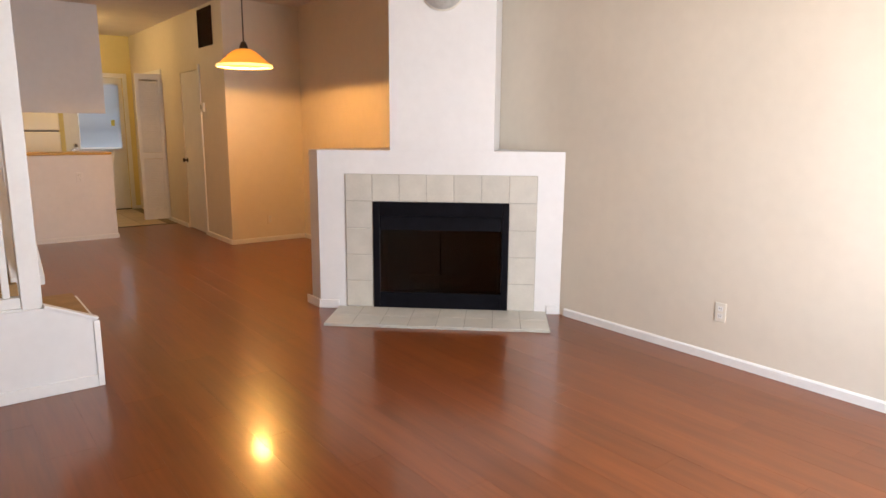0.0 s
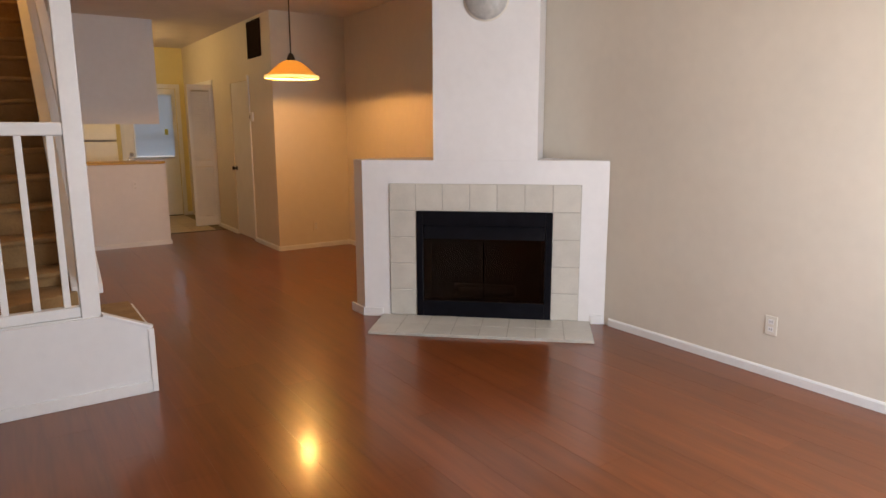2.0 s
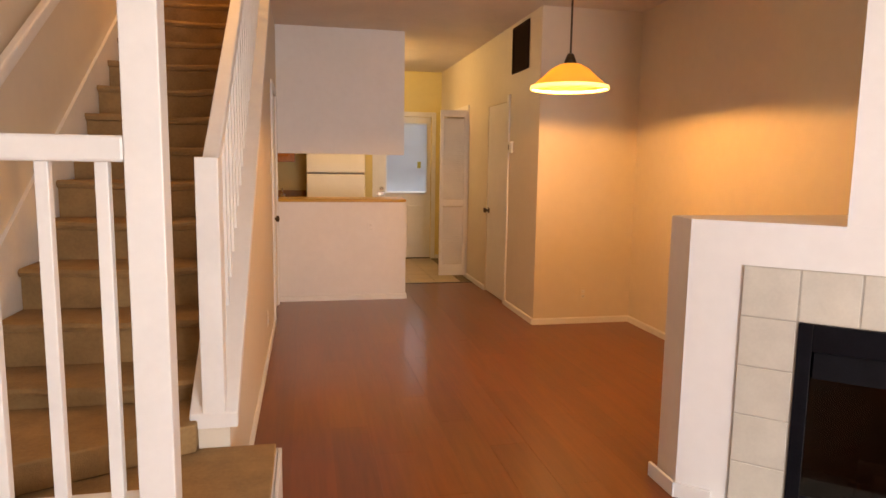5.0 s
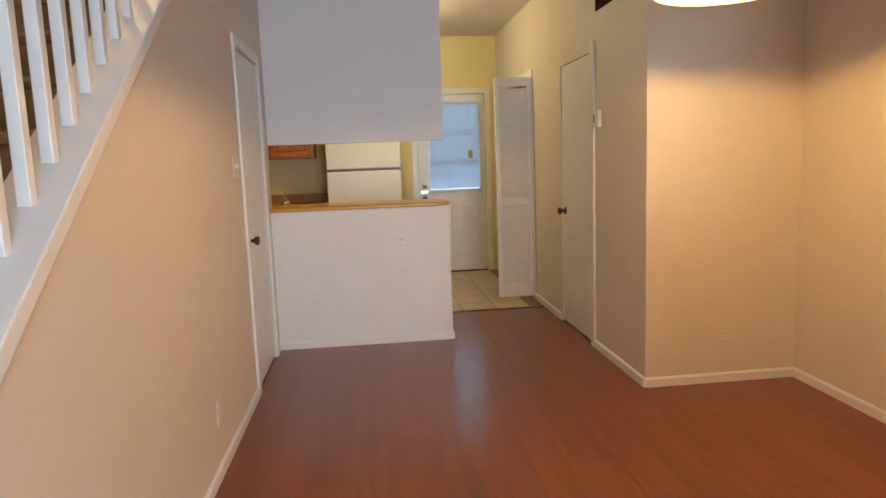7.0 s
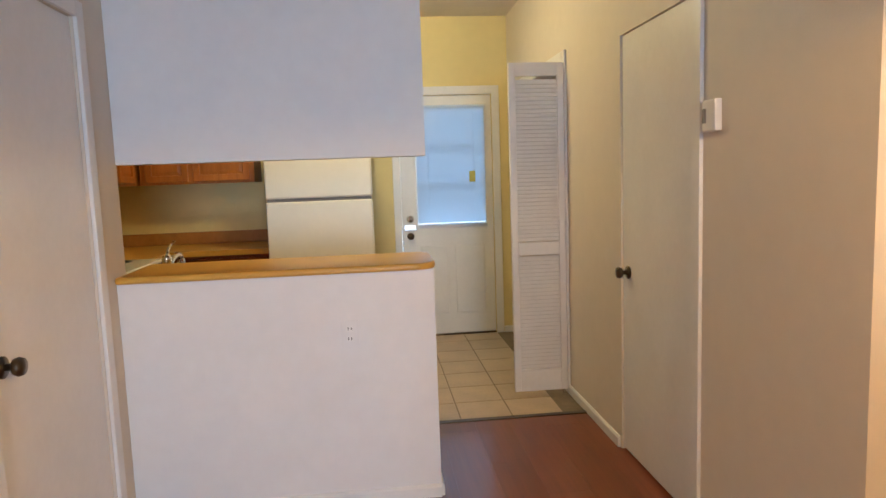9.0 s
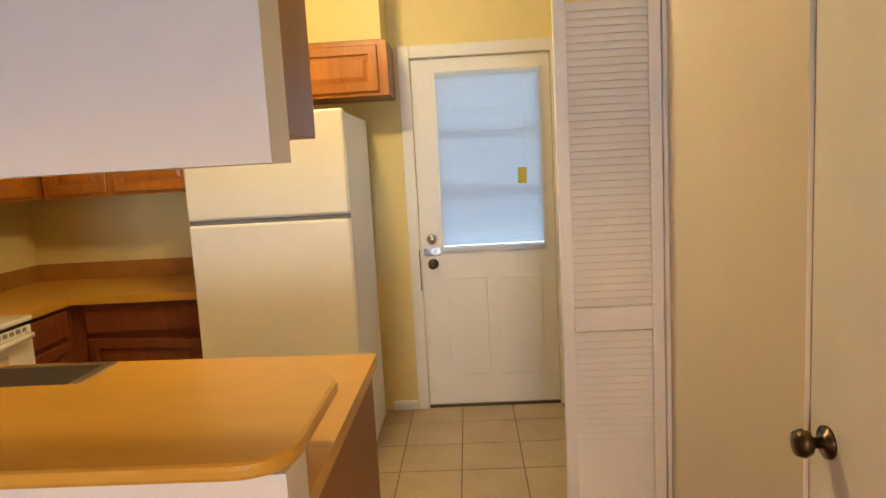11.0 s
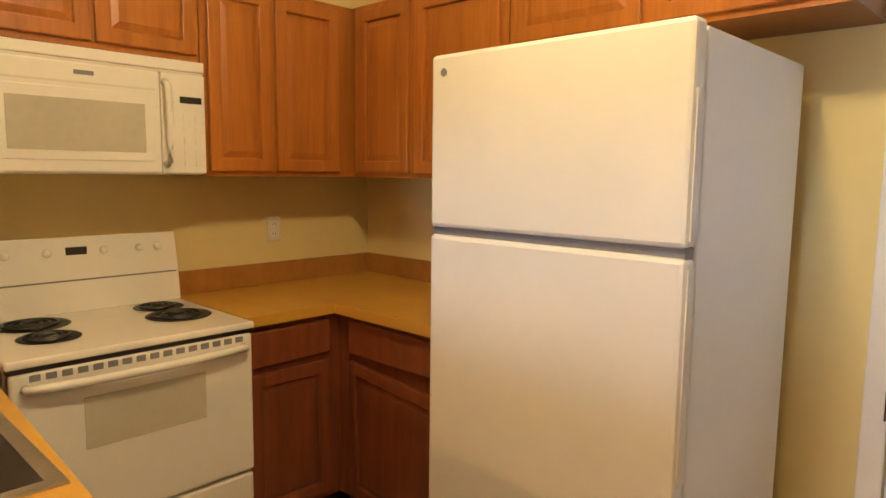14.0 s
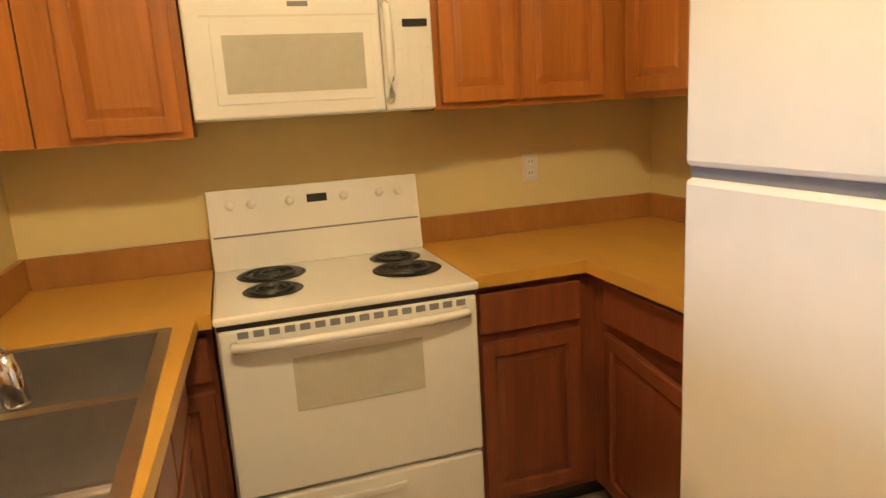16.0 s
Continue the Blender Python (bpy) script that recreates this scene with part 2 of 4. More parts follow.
def wall_y(y0, y1, x0, x1, z1, holes):
    """Blocks of a wall from x0 to x1 with openings (a, b, bottom, top) along x."""
    bm, a = bmesh.new(), x0
    for h0, h1, zb, zt in sorted(holes):
        box(bm, a, y0, 0, h0, y1, z1)
        if zb > 0:
            box(bm, h0, y0, 0, h1, y1, zb)
        box(bm, h0, y0, zt, h1, y1, z1)
        a = h1
    return box(bm, a, y0, 0, x1, y1, z1)


def wall_x(x0, x1, y0, y1, z1, holes):
    bm = wall_y(x0, x1, y0, y1, z1, holes)
    for v in bm.verts:
        v.co.x, v.co.y = v.co.y, v.co.x
    bmesh.ops.reverse_faces(bm, faces=bm.faces)
    return bm


structure("subfloor", boxes((XL - 0.15, Y0 - 0.15, -0.2, XR + 0.15, YB + 0.15, -0.012)), GROUT, "dark subfloor under boards and tiles")
structure("ceiling", boxes((1.56, Y0 - 0.15, ZC, XR + 0.15, YB + 0.15, ZC + 0.2), (XL - 0.15, Y0 - 0.15, ZC, 1.56, 2.9, ZC + 0.2), (XL - 0.15, YP, ZC, 1.56, YB + 0.15, ZC + 0.2)), CEIL, "white textured plaster ceiling")
structure("wall_east", boxes((XR, Y0, 0, XR + 0.15, YA + 0.1, ZC)), WALL, "beige painted long living room wall")
structure("wall_front", wall_y(Y0 - 0.15, Y0, XL - 0.15, XR + 0.15, ZC, [(2.62, 4.32, 0.45, 2.15)]), WALL, "beige front wall with a wide window")
structure("wall_west", boxes((XL - 0.15, Y0, 0, XL, YP, 5.2)), WALL, "beige painted west wall along the stairs")
structure("wall_kitchen_west", boxes((XK - 0.15, YP, 0, XK, YB, 5.2)), WALL_K, "cream kitchen wall behind the range")
structure("wall_closet", boxes((XA, YA, 0, XR, YA + 0.12, ZC)), WALL, "beige closet wall facing the dining area")
structure("wall_hall", wall_x(XA, XA + 0.12, YA + 0.12, YB, ZC, [(7.23, 7.97, 0, 2.04), (8.90, 10.15, 0, 2.08)]), WALL, "beige hall wall with a closet door")
structure("wall_back", wall_y(YB, YB + 0.15, XL - 0.15, XA + 0.15, ZC, [(2.88, 3.69, 0, 2.10)]), WALL_K, "cream kitchen wall with the back door")
# stair wall: its top follows the flight, then it reaches the ceiling
def stair_line(y):
    return 1.094 + 0.73 * (y - 4.127)


structure("wall_stair", side_prism([(3.302, 0), (3.302, stair_line(3.302) - 0.06), (6.40, stair_line(6.40) - 0.06), (6.40, 0)], 1.47, XD), WALL, "beige stair wall with a sloping top")
structure("wall_dining", wall_x(1.47, XD, 6.40, YP + 0.115, ZC, [(6.72, 7.46, 0, 2.03)]), WALL, "beige dining wall with an under-stair closet door")
structure("wall_stairwell_east", boxes((1.56, 2.9, ZC + 0.2, 1.66, 8.0, 5.2)), WALL, "upper stairwell wall")
structure("wall_stairwell_front", boxes((XL, 2.8, ZC + 0.2, 1.66, 2.9, 5.2)), WALL, "upper stairwell wall over the landing")
structure("wall_stairwell_back", boxes((XL, 7.9, ZC + 0.2, 1.56, 8.0, 5.2)), WALL, "upper hall wall at the head of the stairs")
structure("ceiling_stairwell", boxes((XL - 0.15, 2.8, 5.2, 1.66, 8.0, 5.35)), CEIL, "white ceiling over the stairwell")
structure("wall_peninsula", boxes((XD + 0.002, YP, 0, 2.877, YP + 0.12, 1.016)), WHITE, "white half wall below the breakfast bar")
structure("wall_soffit", boxes((XD + 0.002, YP + 0.10, 1.500, 2.868, YP + 0.22, ZC)), WHITE, "white hanging wall above the breakfast bar")
structure("ground", boxes((-60, -80, -0.5, 60, 80, -0.21)), GROUND, "pale concrete ground outside")
structure("closet_shell", boxes((XA + 0.12, 8.6, 0, 5.0, 8.7, 2.4), (XA + 0.12, 10.35, 0, 5.0, 10.45, 2.4), (4.9, 8.7, 0, 5.0, 10.35, 2.4), (XA + 0.12, 8.7, 2.3, 4.9, 10.35, 2.4)), WALL, "beige laundry closet walls")


# ---- baseboards and casings ----
def baseboard(name, x0, y0, x1, y1, h=0.056, t=0.014):
    """A board along a wall; it stands to the left of the way from the first point to the second."""
    a, b = Vector((x0, y0, 0)), Vector((x1, y1, 0))
    d = (b - a).normalized()
    n = Vector((-d.y, d.x, 0)) * t
    bm = bmesh.new()
    prof = [(0, 0), (1, 0), (1, h * 0.82), (0.45, h), (0, h)]
    e0 = [bm.verts.new(a + n * u + Vector((0, 0, z))) for u, z in prof]
    e1 = [bm.verts.new(b + n * u + Vector((0, 0, z))) for u, z in prof]
    bm.faces.new(e0), bm.faces.new(e1[::-1])
    for i in range(5):
        bm.faces.new((e0[i], e0[(i + 1) % 5], e1[(i + 1) % 5], e1[i]))
    bmesh.ops.recalc_face_normals(bm, faces=bm.faces)
    return structure(name, bm, TRIM, "white painted baseboard")


# fireplace frame: origin at the west foot of the firebox, u along the front, n towards the room
FO = Vector((3.716, 3.020, 0))
FU = Vector((0.7392, -0.6735, 0))
FN = Vector((-0.6735, -0.7392, 0))


def fp(t, d=0.0):
    v = FO + FU * t + FN * d
    return (v.x, v.y)


FM = Matrix.Translation(FO) @ Matrix(((FU.x, FN.x, 0, 0), (FU.y, FN.y, 0, 0), (0, 0, 1, 0), (0, 0, 0, 1)))
T0, T1 = -0.415, 1.404

for x0, y0, x1, y1 in [(XR, Y0, XR, 2.03), (XR, 3.52, XR, YA), (XR, YA, XA, YA), (XA, YA, XA, 7.165), (XA, 7.992, XA, 8.835), (1.58, 6.65, 1.58, 3.32), (1.58, 7.60, 1.58, 7.53), (2.877, YP, XD, YP),
                       (2.877, YP + 0.12, 2.877, YP), (XL, 2.60, XL, Y0), (XL, Y0, 1.6, Y0), (2.6, Y0, XR, Y0), (XA, YB, 3.76, YB), (2.81, YB, 2.66, YB)]:
    baseboard("baseboard", x0, y0, x1, y1)


def casing_x(name, x, side, y0, y1, zt, w=0.062, t=0.016):
    """Door casing on a wall x = const round the opening y0..y1; side is the way it stands out."""
    a, b = sorted((x, x + side * t))
    bm = boxes((a, y0 - w, 0, b, y0, zt + w), (a, y1, 0, b, y1 + w, zt + w), (a, y0, zt, b, y1, zt + w), bevel=0.004)
    return structure(name, bm, TRIM, "white painted door casing")


casing_x("trim_closet_door", XD, 1, 6.72, 7.46, 2.03)
structure("trim_hall_door", boxes((XA - 0.016, 7.168, 0, XA, 7.23, 2.10), bevel=0.003), TRIM, "white painted door casing")
casing_x("trim_laundry", XA, -1, 8.90, 10.15, 2.08)
structure("trim_back_door", boxes((2.815, YB - 0.016, 0, 2.88, YB, 2.17), (3.69, YB - 0.016, 0, 3.755, YB, 2.17), (2.88, YB - 0.016, 2.10, 3.69, YB, 2.17), bevel=0.004), TRIM, "white painted back door casing")


def knob(parent, m, material=BRONZE):
    rose = part("rose", moved(lathe([(0.0, 0), (0.032, 0), (0.032, 0.006), (0.012, 0.010), (0.012, 0.012)]), m), material, parent, smooth=True)
    part("knob", moved(lathe([(0.011, 0.010), (0.011, 0.03), (0.024, 0.036), (0.028, 0.048), (0.024, 0.060), (0.0, 0.064)]), m), material, parent, "dark bronze round knob", True)
    return rose


def flush_door_x(name, x, side, y0, y1, zt, yk, label):
    d = structure(name, boxes((x - side * 0.045, y0 + 0.003, 0.012, x - side * 0.010, y1 - 0.003, zt - 0.003), bevel=0.002), TRIM, label)
    knob(d, pose(x - side * 0.010, yk, 0.915, 0, 90 * side, 0))
    return d


flush_door_x("door_1", XD, 1, 6.72, 7.46, 2.03, 6.80, "closed white flush closet door under the stairs")
flush_door_x("door_2", XA, -1, 7.23, 7.97, 2.04, 7.90, "closed white flush hall closet door")


# ---- fireplace ----
fireplace = thing("fireplace", "white plaster corner fireplace with grey tile surround", "fireplace")
bm = bmesh.new()
# jambs, lintel and back parts of the plaster body round the opening
for pts, z0, z1 in [([fp(T0), fp(0.0), fp(0.0, -0.55), (3.75, 3.50), (3.44, 3.50)], 0, 0.825),
                    ([fp(1.008), fp(T1 - 0.004), (XR - 0.003, 2.9), fp(1.008, -0.55)], 0, 0.825),
                    ([fp(T0), fp(T1 - 0.004), (XR - 0.003, 3.50), (3.44, 3.50)], 0.825, 1.20)]:
    q = prism(pts, z0, z1)
    me = bpy.data.meshes.new("tmp")
    q.to_mesh(me)
    q.free()
    bm.from_mesh(me)
    bpy.data.meshes.remove(me)
part("surround", bm, WHITE, fireplace)
part("chimney_breast", prism([fp(0.129), fp(0.886), (XR - 0.003, 2.78), (XR - 0.003, 3.49), (4.36, 3.49)], 1.2005, ZC - 0.001), WHITE, fireplace)
for name, r in (("side_lining", (0.002, -0.54, 0.0, 0.02, -0.03, 0.815)), ("side_lining", (0.988, -0.54, 0.0, 1.006, -0.03, 0.815)), ("back_lining", (0.02, -0.54, 0, 0.988, -0.52, 0.815)), ("top_lining", (0.02, -0.52, 0.79, 0.988, -0.03, 0.815)), ("fire_floor", (0.02, -0.52, 0.0, 0.988, -0.03, 0.03))):
    part(name, moved(boxes(r), FM), SOOT, fireplace, "sooty black lining")
part("glass_door", moved(boxes((0.052, 0.004, 0.142, 0.505, 0.009, 0.618)), FM), DARK_GLASS, fireplace, "smoky glass fire door")
part("glass_door", moved(boxes((0.509, 0.004, 0.142, 0.956, 0.009, 0.618)), FM), DARK_GLASS, fireplace, "smoky glass fire door")
part("metal_frame", moved(boxes((0.0, 0.0, 0.02, 0.05, 0.022, 0.825), (0.958, 0.0, 0.02, 1.008, 0.022, 0.825), (0.05, 0.0, 0.72, 0.958, 0.022, 0.825), (0.05, 0.0, 0.02, 0.958, 0.022, 0.14), bevel=0.003), FM), BLACK, fireplace, "black metal firebox frame")
part("hood", moved(side_prism([(0.0, 0.62), (0.03, 0.62), (0.0, 0.72)], 0.06, 0.954), FM), BLACK, fireplace)
part("grate", moved(boxes(*[(0.25 + 0.09 * i, -0.36, 0.11, 0.262 + 0.09 * i, -0.10, 0.125) for i in range(6)], (0.22, -0.30, 0.09, 0.74, -0.288, 0.11), (0.22, -0.16, 0.09, 0.74, -0.148, 0.11), (0.24, -0.3, 0.03, 0.252, -0.288, 0.1), (0.71, -0.3, 0.03, 0.722, -0.288, 0.1)), FM), BLACK, fireplace)
part("gas_log", moved(rod(rod(bmesh.new(), (0.25, -0.28, 0.17), (0.74, -0.24, 0.17), 0.045), (0.30, -0.17, 0.165), (0.68, -0.20, 0.165), 0.04), FM), SOOT, fireplace)
part("grout_bed", moved(boxes((-0.206, 0.0, 0.02, -0.001, 0.0112, 1.028), (1.009, 0.0, 0.02, 1.210, 0.0112, 1.028), (-0.001, 0.0, 0.827, 1.009, 0.0112, 1.028)), FM), GROUT_FP, fireplace)
part("hearth_bed", moved(boxes((-0.268, 0.015, 0.001, 1.296, 0.474, 0.0192)), FM), GROUT_FP, fireplace)
tile = boxes((0, 0, 0, 0.196, 0.010, 0.196), bevel=0.003)
tile_ob = part("tile", tile, TILE_FP, fireplace)
tile_me = tile_ob.data
spots = [(-0.205 + 0.2022 * i, 0.830) for i in range(7)] + [(x, 0.830 - 0.2015 * (k + 1)) for x in (-0.205, 1.0105) for k in range(4)]
for k, (x, z) in enumerate(spots):
    ob = tile_ob if k == 0 else new("tile", tile_me)
    ob.parent = fireplace
    ob.matrix_basis = FM @ pose(x, 0.004, z)
hearth_me = None
for i in range(8):
    for j in range(2):
        if hearth_me is None:
            first = part("hearth_tile", boxes((0, 0, 0, 0.1905, 0.2255, 0.010), bevel=0.0025), TILE_FP, fireplace)
            hearth_me, ob = first.data, first
        else:
            ob = new("hearth_tile", hearth_me)
            ob.parent = fireplace
        ob.matrix_basis = FM @ pose(-0.268 + 0.1955 * i, 0.014 + 0.2305 * j, 0.011)
part("skirting", moved(boxes((T0 - 0.012, 0.001, 0, -0.270, 0.014, 0.066), bevel=0.003), FM), TRIM, fireplace)
part("skirting", moved(boxes((1.299, 0.001, 0, T1 - 0.02, 0.014, 0.066), bevel=0.003), FM), TRIM, fireplace)
part("skirting", boxes((3.392, 3.29, 0, 3.408, 3.50, 0.066), bevel=0.003), TRIM, fireplace)

disc = thing("wall_sconce", "round pale grey glass wall light, switched off", "wall light")
m = FM @ pose(0.512, 0.002, 2.325, -90, 0, 0)
part("back_plate", moved(lathe([(0, 0.0), (0.158, 0.0), (0.160, 0.012), (0.150, 0.020), (0.0, 0.020)]), m), PLATE, disc, smooth=True)
part("bowl", moved(lathe([(0.149, 0.0205), (0.146, 0.032), (0.125, 0.056), (0.09, 0.073), (0.045, 0.083), (0.016, 0.086), (0.0, 0.086)]), m), GREY_GLASS, disc, "pale grey frosted glass bowl", True)
part("finial", moved(lathe([(0.014, 0.0862), (0.013, 0.094), (0.006, 0.102), (0.0, 0.103)], 16), m), CHROME, disc, smooth=True)

# ---- stairs ----
stairs = thing("staircase", "carpeted straight staircase with a boxed landing", "staircase")
part("landing_box", boxes((XL + 0.003, 2.62, 0, 1.75, 3.30, 0.345)), WHITE, stairs, "white boarded landing side")


def front_board(pts, y0, y1, bevel=0.0):
    """A board with an outline in x and z, from y0 to y1."""
    bm = prism(pts, -y1, -y0)
    for v in bm.verts:
        v.co = (v.co.x, -v.co.z, v.co.y)
    bmesh.ops.recalc_face_normals(bm, faces=bm.faces)
    if bevel:
        bmesh.ops.bevel(bm, geom=list(bm.edges), offset=bevel, segments=2, affect="EDGES", profile=0.5)
    return bm


part("landing_front", front_board([(XL + 0.003, 0), (1.752, 0), (1.752, 0.362), (1.525, 0.462), (XL + 0.003, 0.462)], 2.602, 2.6195), WHITE, stairs, "white landing front with a clipped corner")
part("landing_cap", front_board([(1.522, 0.4635), (1.754, 0.3635), (1.764, 0.374), (1.522, 0.480)], 2.592, 2.645, 0.002), TRIM, stairs)
part("landing_edge", boxes((1.735, 2.593, 0, 1.765, 2.6015, 0.360), (1.7525, 2.602, 0, 1.765, 3.30, 0.345), bevel=0.002), TRIM, stairs)
part("landing_skirting", boxes((XL + 0.003, 2.588, 0, 1.733, 2.6015, 0.066), bevel=0.003), TRIM, stairs)
part("landing_carpet", prism([(XL + 0.003, 2.72), (1.525, 2.72), (1.525, 2.647), (1.745, 2.647), (1.745, 3.30), (XL + 0.003, 3.30)], 0.3455, 0.365, 0.006), CARPET, stairs, "tan carpet on the landing")
RISE, RUN, YS, Z1 = 0.185, 0.253, 3.53, 0.56
part("winder_step", prism([(XL + 0.02, 2.86), (1.468, 3.26), (1.468, YS), (XL + 0.02, YS)], 0.3655, 0.47, 0.008), CARPET, stairs)
sag_rng = random.Random(11)
for k in range(13):
    y, z = YS + RUN * k, Z1 + RISE * k
    outline = [(y, 0.346 if k == 0 else z - RISE - 0.03), (y, z - 0.04), (y - 0.020, z - 0.034), (y - 0.028, z - 0.018), (y - 0.022, z - 0.004), (y - 0.004, z), (y + RUN, z), (y + RUN, z - RISE - 0.03 if k else 0.346)]
    bm, rings = bmesh.new(), []
    for i in range(13):
        x = XL + 0.02 + (1.448 - XL) * i / 12
        sag = -0.012 * math.exp(-((i - 6.5 + sag_rng.uniform(-1, 1)) / 3.0) ** 2)
        rings.append([bm.verts.new((x, a + (sag_rng.uniform(-0.004, 0.004) if 2 <= n <= 4 else 0), b + (sag + sag_rng.uniform(-0.002, 0.002) if 1 <= n <= 5 else 0))) for n, (a, b) in enumerate(outline)])
    for r0, r1 in zip(rings, rings[1:]):
        for n in range(8):
            bm.faces.new((r0[n], r0[(n + 1) % 8], r1[(n + 1) % 8], r1[n]))
    bm.faces.new(rings[0]), bm.faces.new(rings[-1])
    bmesh.ops.recalc_face_normals(bm, faces=bm.faces)
    part("step", bm, CARPET, stairs, smooth=False)
zt = Z1 + RISE * 12
part("upper_floor", boxes((XL + 0.003, YS + RUN * 13, zt - 0.15, 1.468, 7.9, zt)), CARPET, stairs)
part("skirt_board", side_prism([(3.50, 0.48), (3.50, 0.80), (YS + RUN * 13, zt + 0.24), (YS + RUN * 13, zt - 0.1), (3.8, 0.48)], XL + 0.001, XL + 0.019), TRIM, stairs, "white sloping skirt board")
cap = side_prism([(3.302, stair_line(3.302) - 0.058), (3.302, stair_line(3.302)), (6.398, stair_line(6.398)), (6.398, stair_line(6.398) - 0.058)], 1.44, 1.61, 0.005)
part("sloping_cap", cap, TRIM, stairs, "white sloping cap on the stair wall")

railing = thing("stair_railing", "white painted wooden balustrade on the landing and flight", "railing")
part("newel_post", boxes((1.43, 2.62, 0.3458, 1.52, 2.71, ZC - 0.002), bevel=0.004), TRIM, railing)
part("top_rail", boxes((XL + 0.003, 2.625, 1.40, 1.43, 2.69, 1.465), bevel=0.008), TRIM, railing)
part("bottom_rail", boxes((XL + 0.003, 2.63, 0.47, 1.43, 2.685, 0.525), bevel=0.005), TRIM, railing)
part("rail_base", boxes((XL + 0.003, 2.62, 0.3458, 1.43, 2.70, 0.469), bevel=0.003), WHITE, railing)
bal = None
for i in range(6):
    x = 0.70 + 0.1345 * i
    if bal is None:
        bal = part("baluster", boxes((-0.016, -0.016, 0, 0.016, 0.016, 0.875), bevel=0.003), TRIM, railing)
        ob = bal
    else:
        ob = new("baluster", bal.data)
        ob.parent = railing
    ob.matrix_basis = pose(x, 2.657, 0.5255)
part("foot_newel", boxes((1.485, 3.304, stair_line(3.302) - 0.002, 1.565, 3.384, 1.42), bevel=0.004), TRIM, railing)
fb = None
for i in range(22):
    y = 3.47 + 0.132 * i
    if fb is None:
        fb = part("flight_baluster", boxes((-0.016, -0.016, 0, 0.016, 0.016, 0.80), bevel=0.003), TRIM, railing)
        ob = fb
    else:
        ob = new("flight_baluster", fb.data)
        ob.parent = railing
    ob.matrix_basis = pose(1.525, y, stair_line(y) - 0.002)
part("flight_rail", side_prism([(3.32, stair_line(3.32) + 0.78), (3.32, stair_line(3.32) + 0.84), (6.398, stair_line(6.398) + 0.84), (6.398, stair_line(6.398) + 0.78)], 1.495, 1.555, 0.006), TRIM, railing)

hand = thing("handrail", "cream painted wall handrail beside the stairs", "handrail")
def hline(y):
    return 1.49 + 0.68 * (y - 3.52)


part("rail", side_prism([(3.50, hline(3.50)), (3.50, hline(3.50) + 0.07), (6.9, hline(6.9) + 0.07), (6.9, hline(6.9))], XL + 0.05, XL + 0.09, 0.008), TRIM, hand)
for y in (3.56, 5.0, 6.6):
    part("bracket", rod(rod(bmesh.new(), (XL + 0.001, y, hline(y) - 0.05), (XL + 0.07, y, hline(y) - 0.05), 0.008), (XL + 0.07, y, hline(y) - 0.05), (XL + 0.07, y, hline(y) + 0.01), 0.008), BRONZE, hand)

# ---- pendant lamp ----
LX, LY, LZ = 3.58, 5.07, 1.90
pendant = thing("pendant_lamp", "lit amber glass pendant lamp on a dark cord", "pendant lamp")
m = pose(LX, LY, LZ) @ Matrix.Scale(1.15, 4)
part("shade", moved(lathe([(0.035, 0.155), (0.06, 0.15), (0.105, 0.125), (0.16, 0.075), (0.205, 0.035), (0.222, 0.03), (0.218, 0.026), (0.20, 0.029), (0.155, 0.067), (0.10, 0.117), (0.05, 0.145)]), m), SHADE, pendant, "glowing amber alabaster glass shade", True)
part("rim", moved(lathe([(0.2225, 0.029), (0.2265, 0.012), (0.221, 0.007), (0.215, 0.012), (0.2145, 0.026)]), m), SHADE_RIM, pendant, "bright scalloped glass rim", True)
part("socket", moved(lathe([(0, 0.215), (0.018, 0.21), (0.034, 0.17), (0.034, 0.156), (0.0, 0.12)]), m), BRONZE, pendant, smooth=True)
part("bulb", moved(lathe([(0, 0.105), (0.015, 0.10), (0.03, 0.075), (0.028, 0.055), (0.0, 0.045)]), m), SHADE_RIM, pendant, smooth=True)
part("cord", rod(bmesh.new(), (LX, LY, LZ + 0.21), (LX, LY, ZC - 0.03), 0.007), BRONZE, pendant)
part("canopy", moved(lathe([(0, -0.045), (0.03, -0.04), (0.062, -0.012), (0.062, -0.001), (0, -0.001)]), pose(LX, LY, ZC)), BRONZE, pendant, smooth=True)

# ---- kitchen ----
def frame_mesh(w, h, d, border, bevel=0.003):
    """A mitred rectangular frame in x and z, d deep along y."""
    bm = bmesh.new()
    b = border
    rings = []
    for y in (0, d):
        out = [bm.verts.new((x, y, z)) for x, z in ((0, 0), (w, 0), (w, h), (0, h))]
        inn = [bm.verts.new((x, y, z)) for x, z in ((b, b), (w - b, b), (w - b, h - b), (b, h - b))]
        rings.append((out, inn))
    (o0, i0), (o1, i1) = rings
    for k in range(4):
        j = (k + 1) % 4
        for f in ((o0[k], o0[j], i0[j], i0[k]), (o1[k], i1[k], i1[j], o1[j]), (o0[k], o1[k], o1[j], o0[j]), (i0[k], i0[j], i1[j], i1[k])):
            bm.faces.new(f)
    bmesh.ops.recalc_face_normals(bm, faces=bm.faces)
    long = [e for e in bm.edges if len({round(v.co.y, 5) for v in e.verts}) == 1 and not (e.verts[0].co.x != e.verts[1].co.x and e.verts[0].co.z != e.verts[1].co.z)]
    bmesh.ops.bevel(bm, geom=long, offset=bevel, segments=2, affect="EDGES", profile=0.5)
    return bm


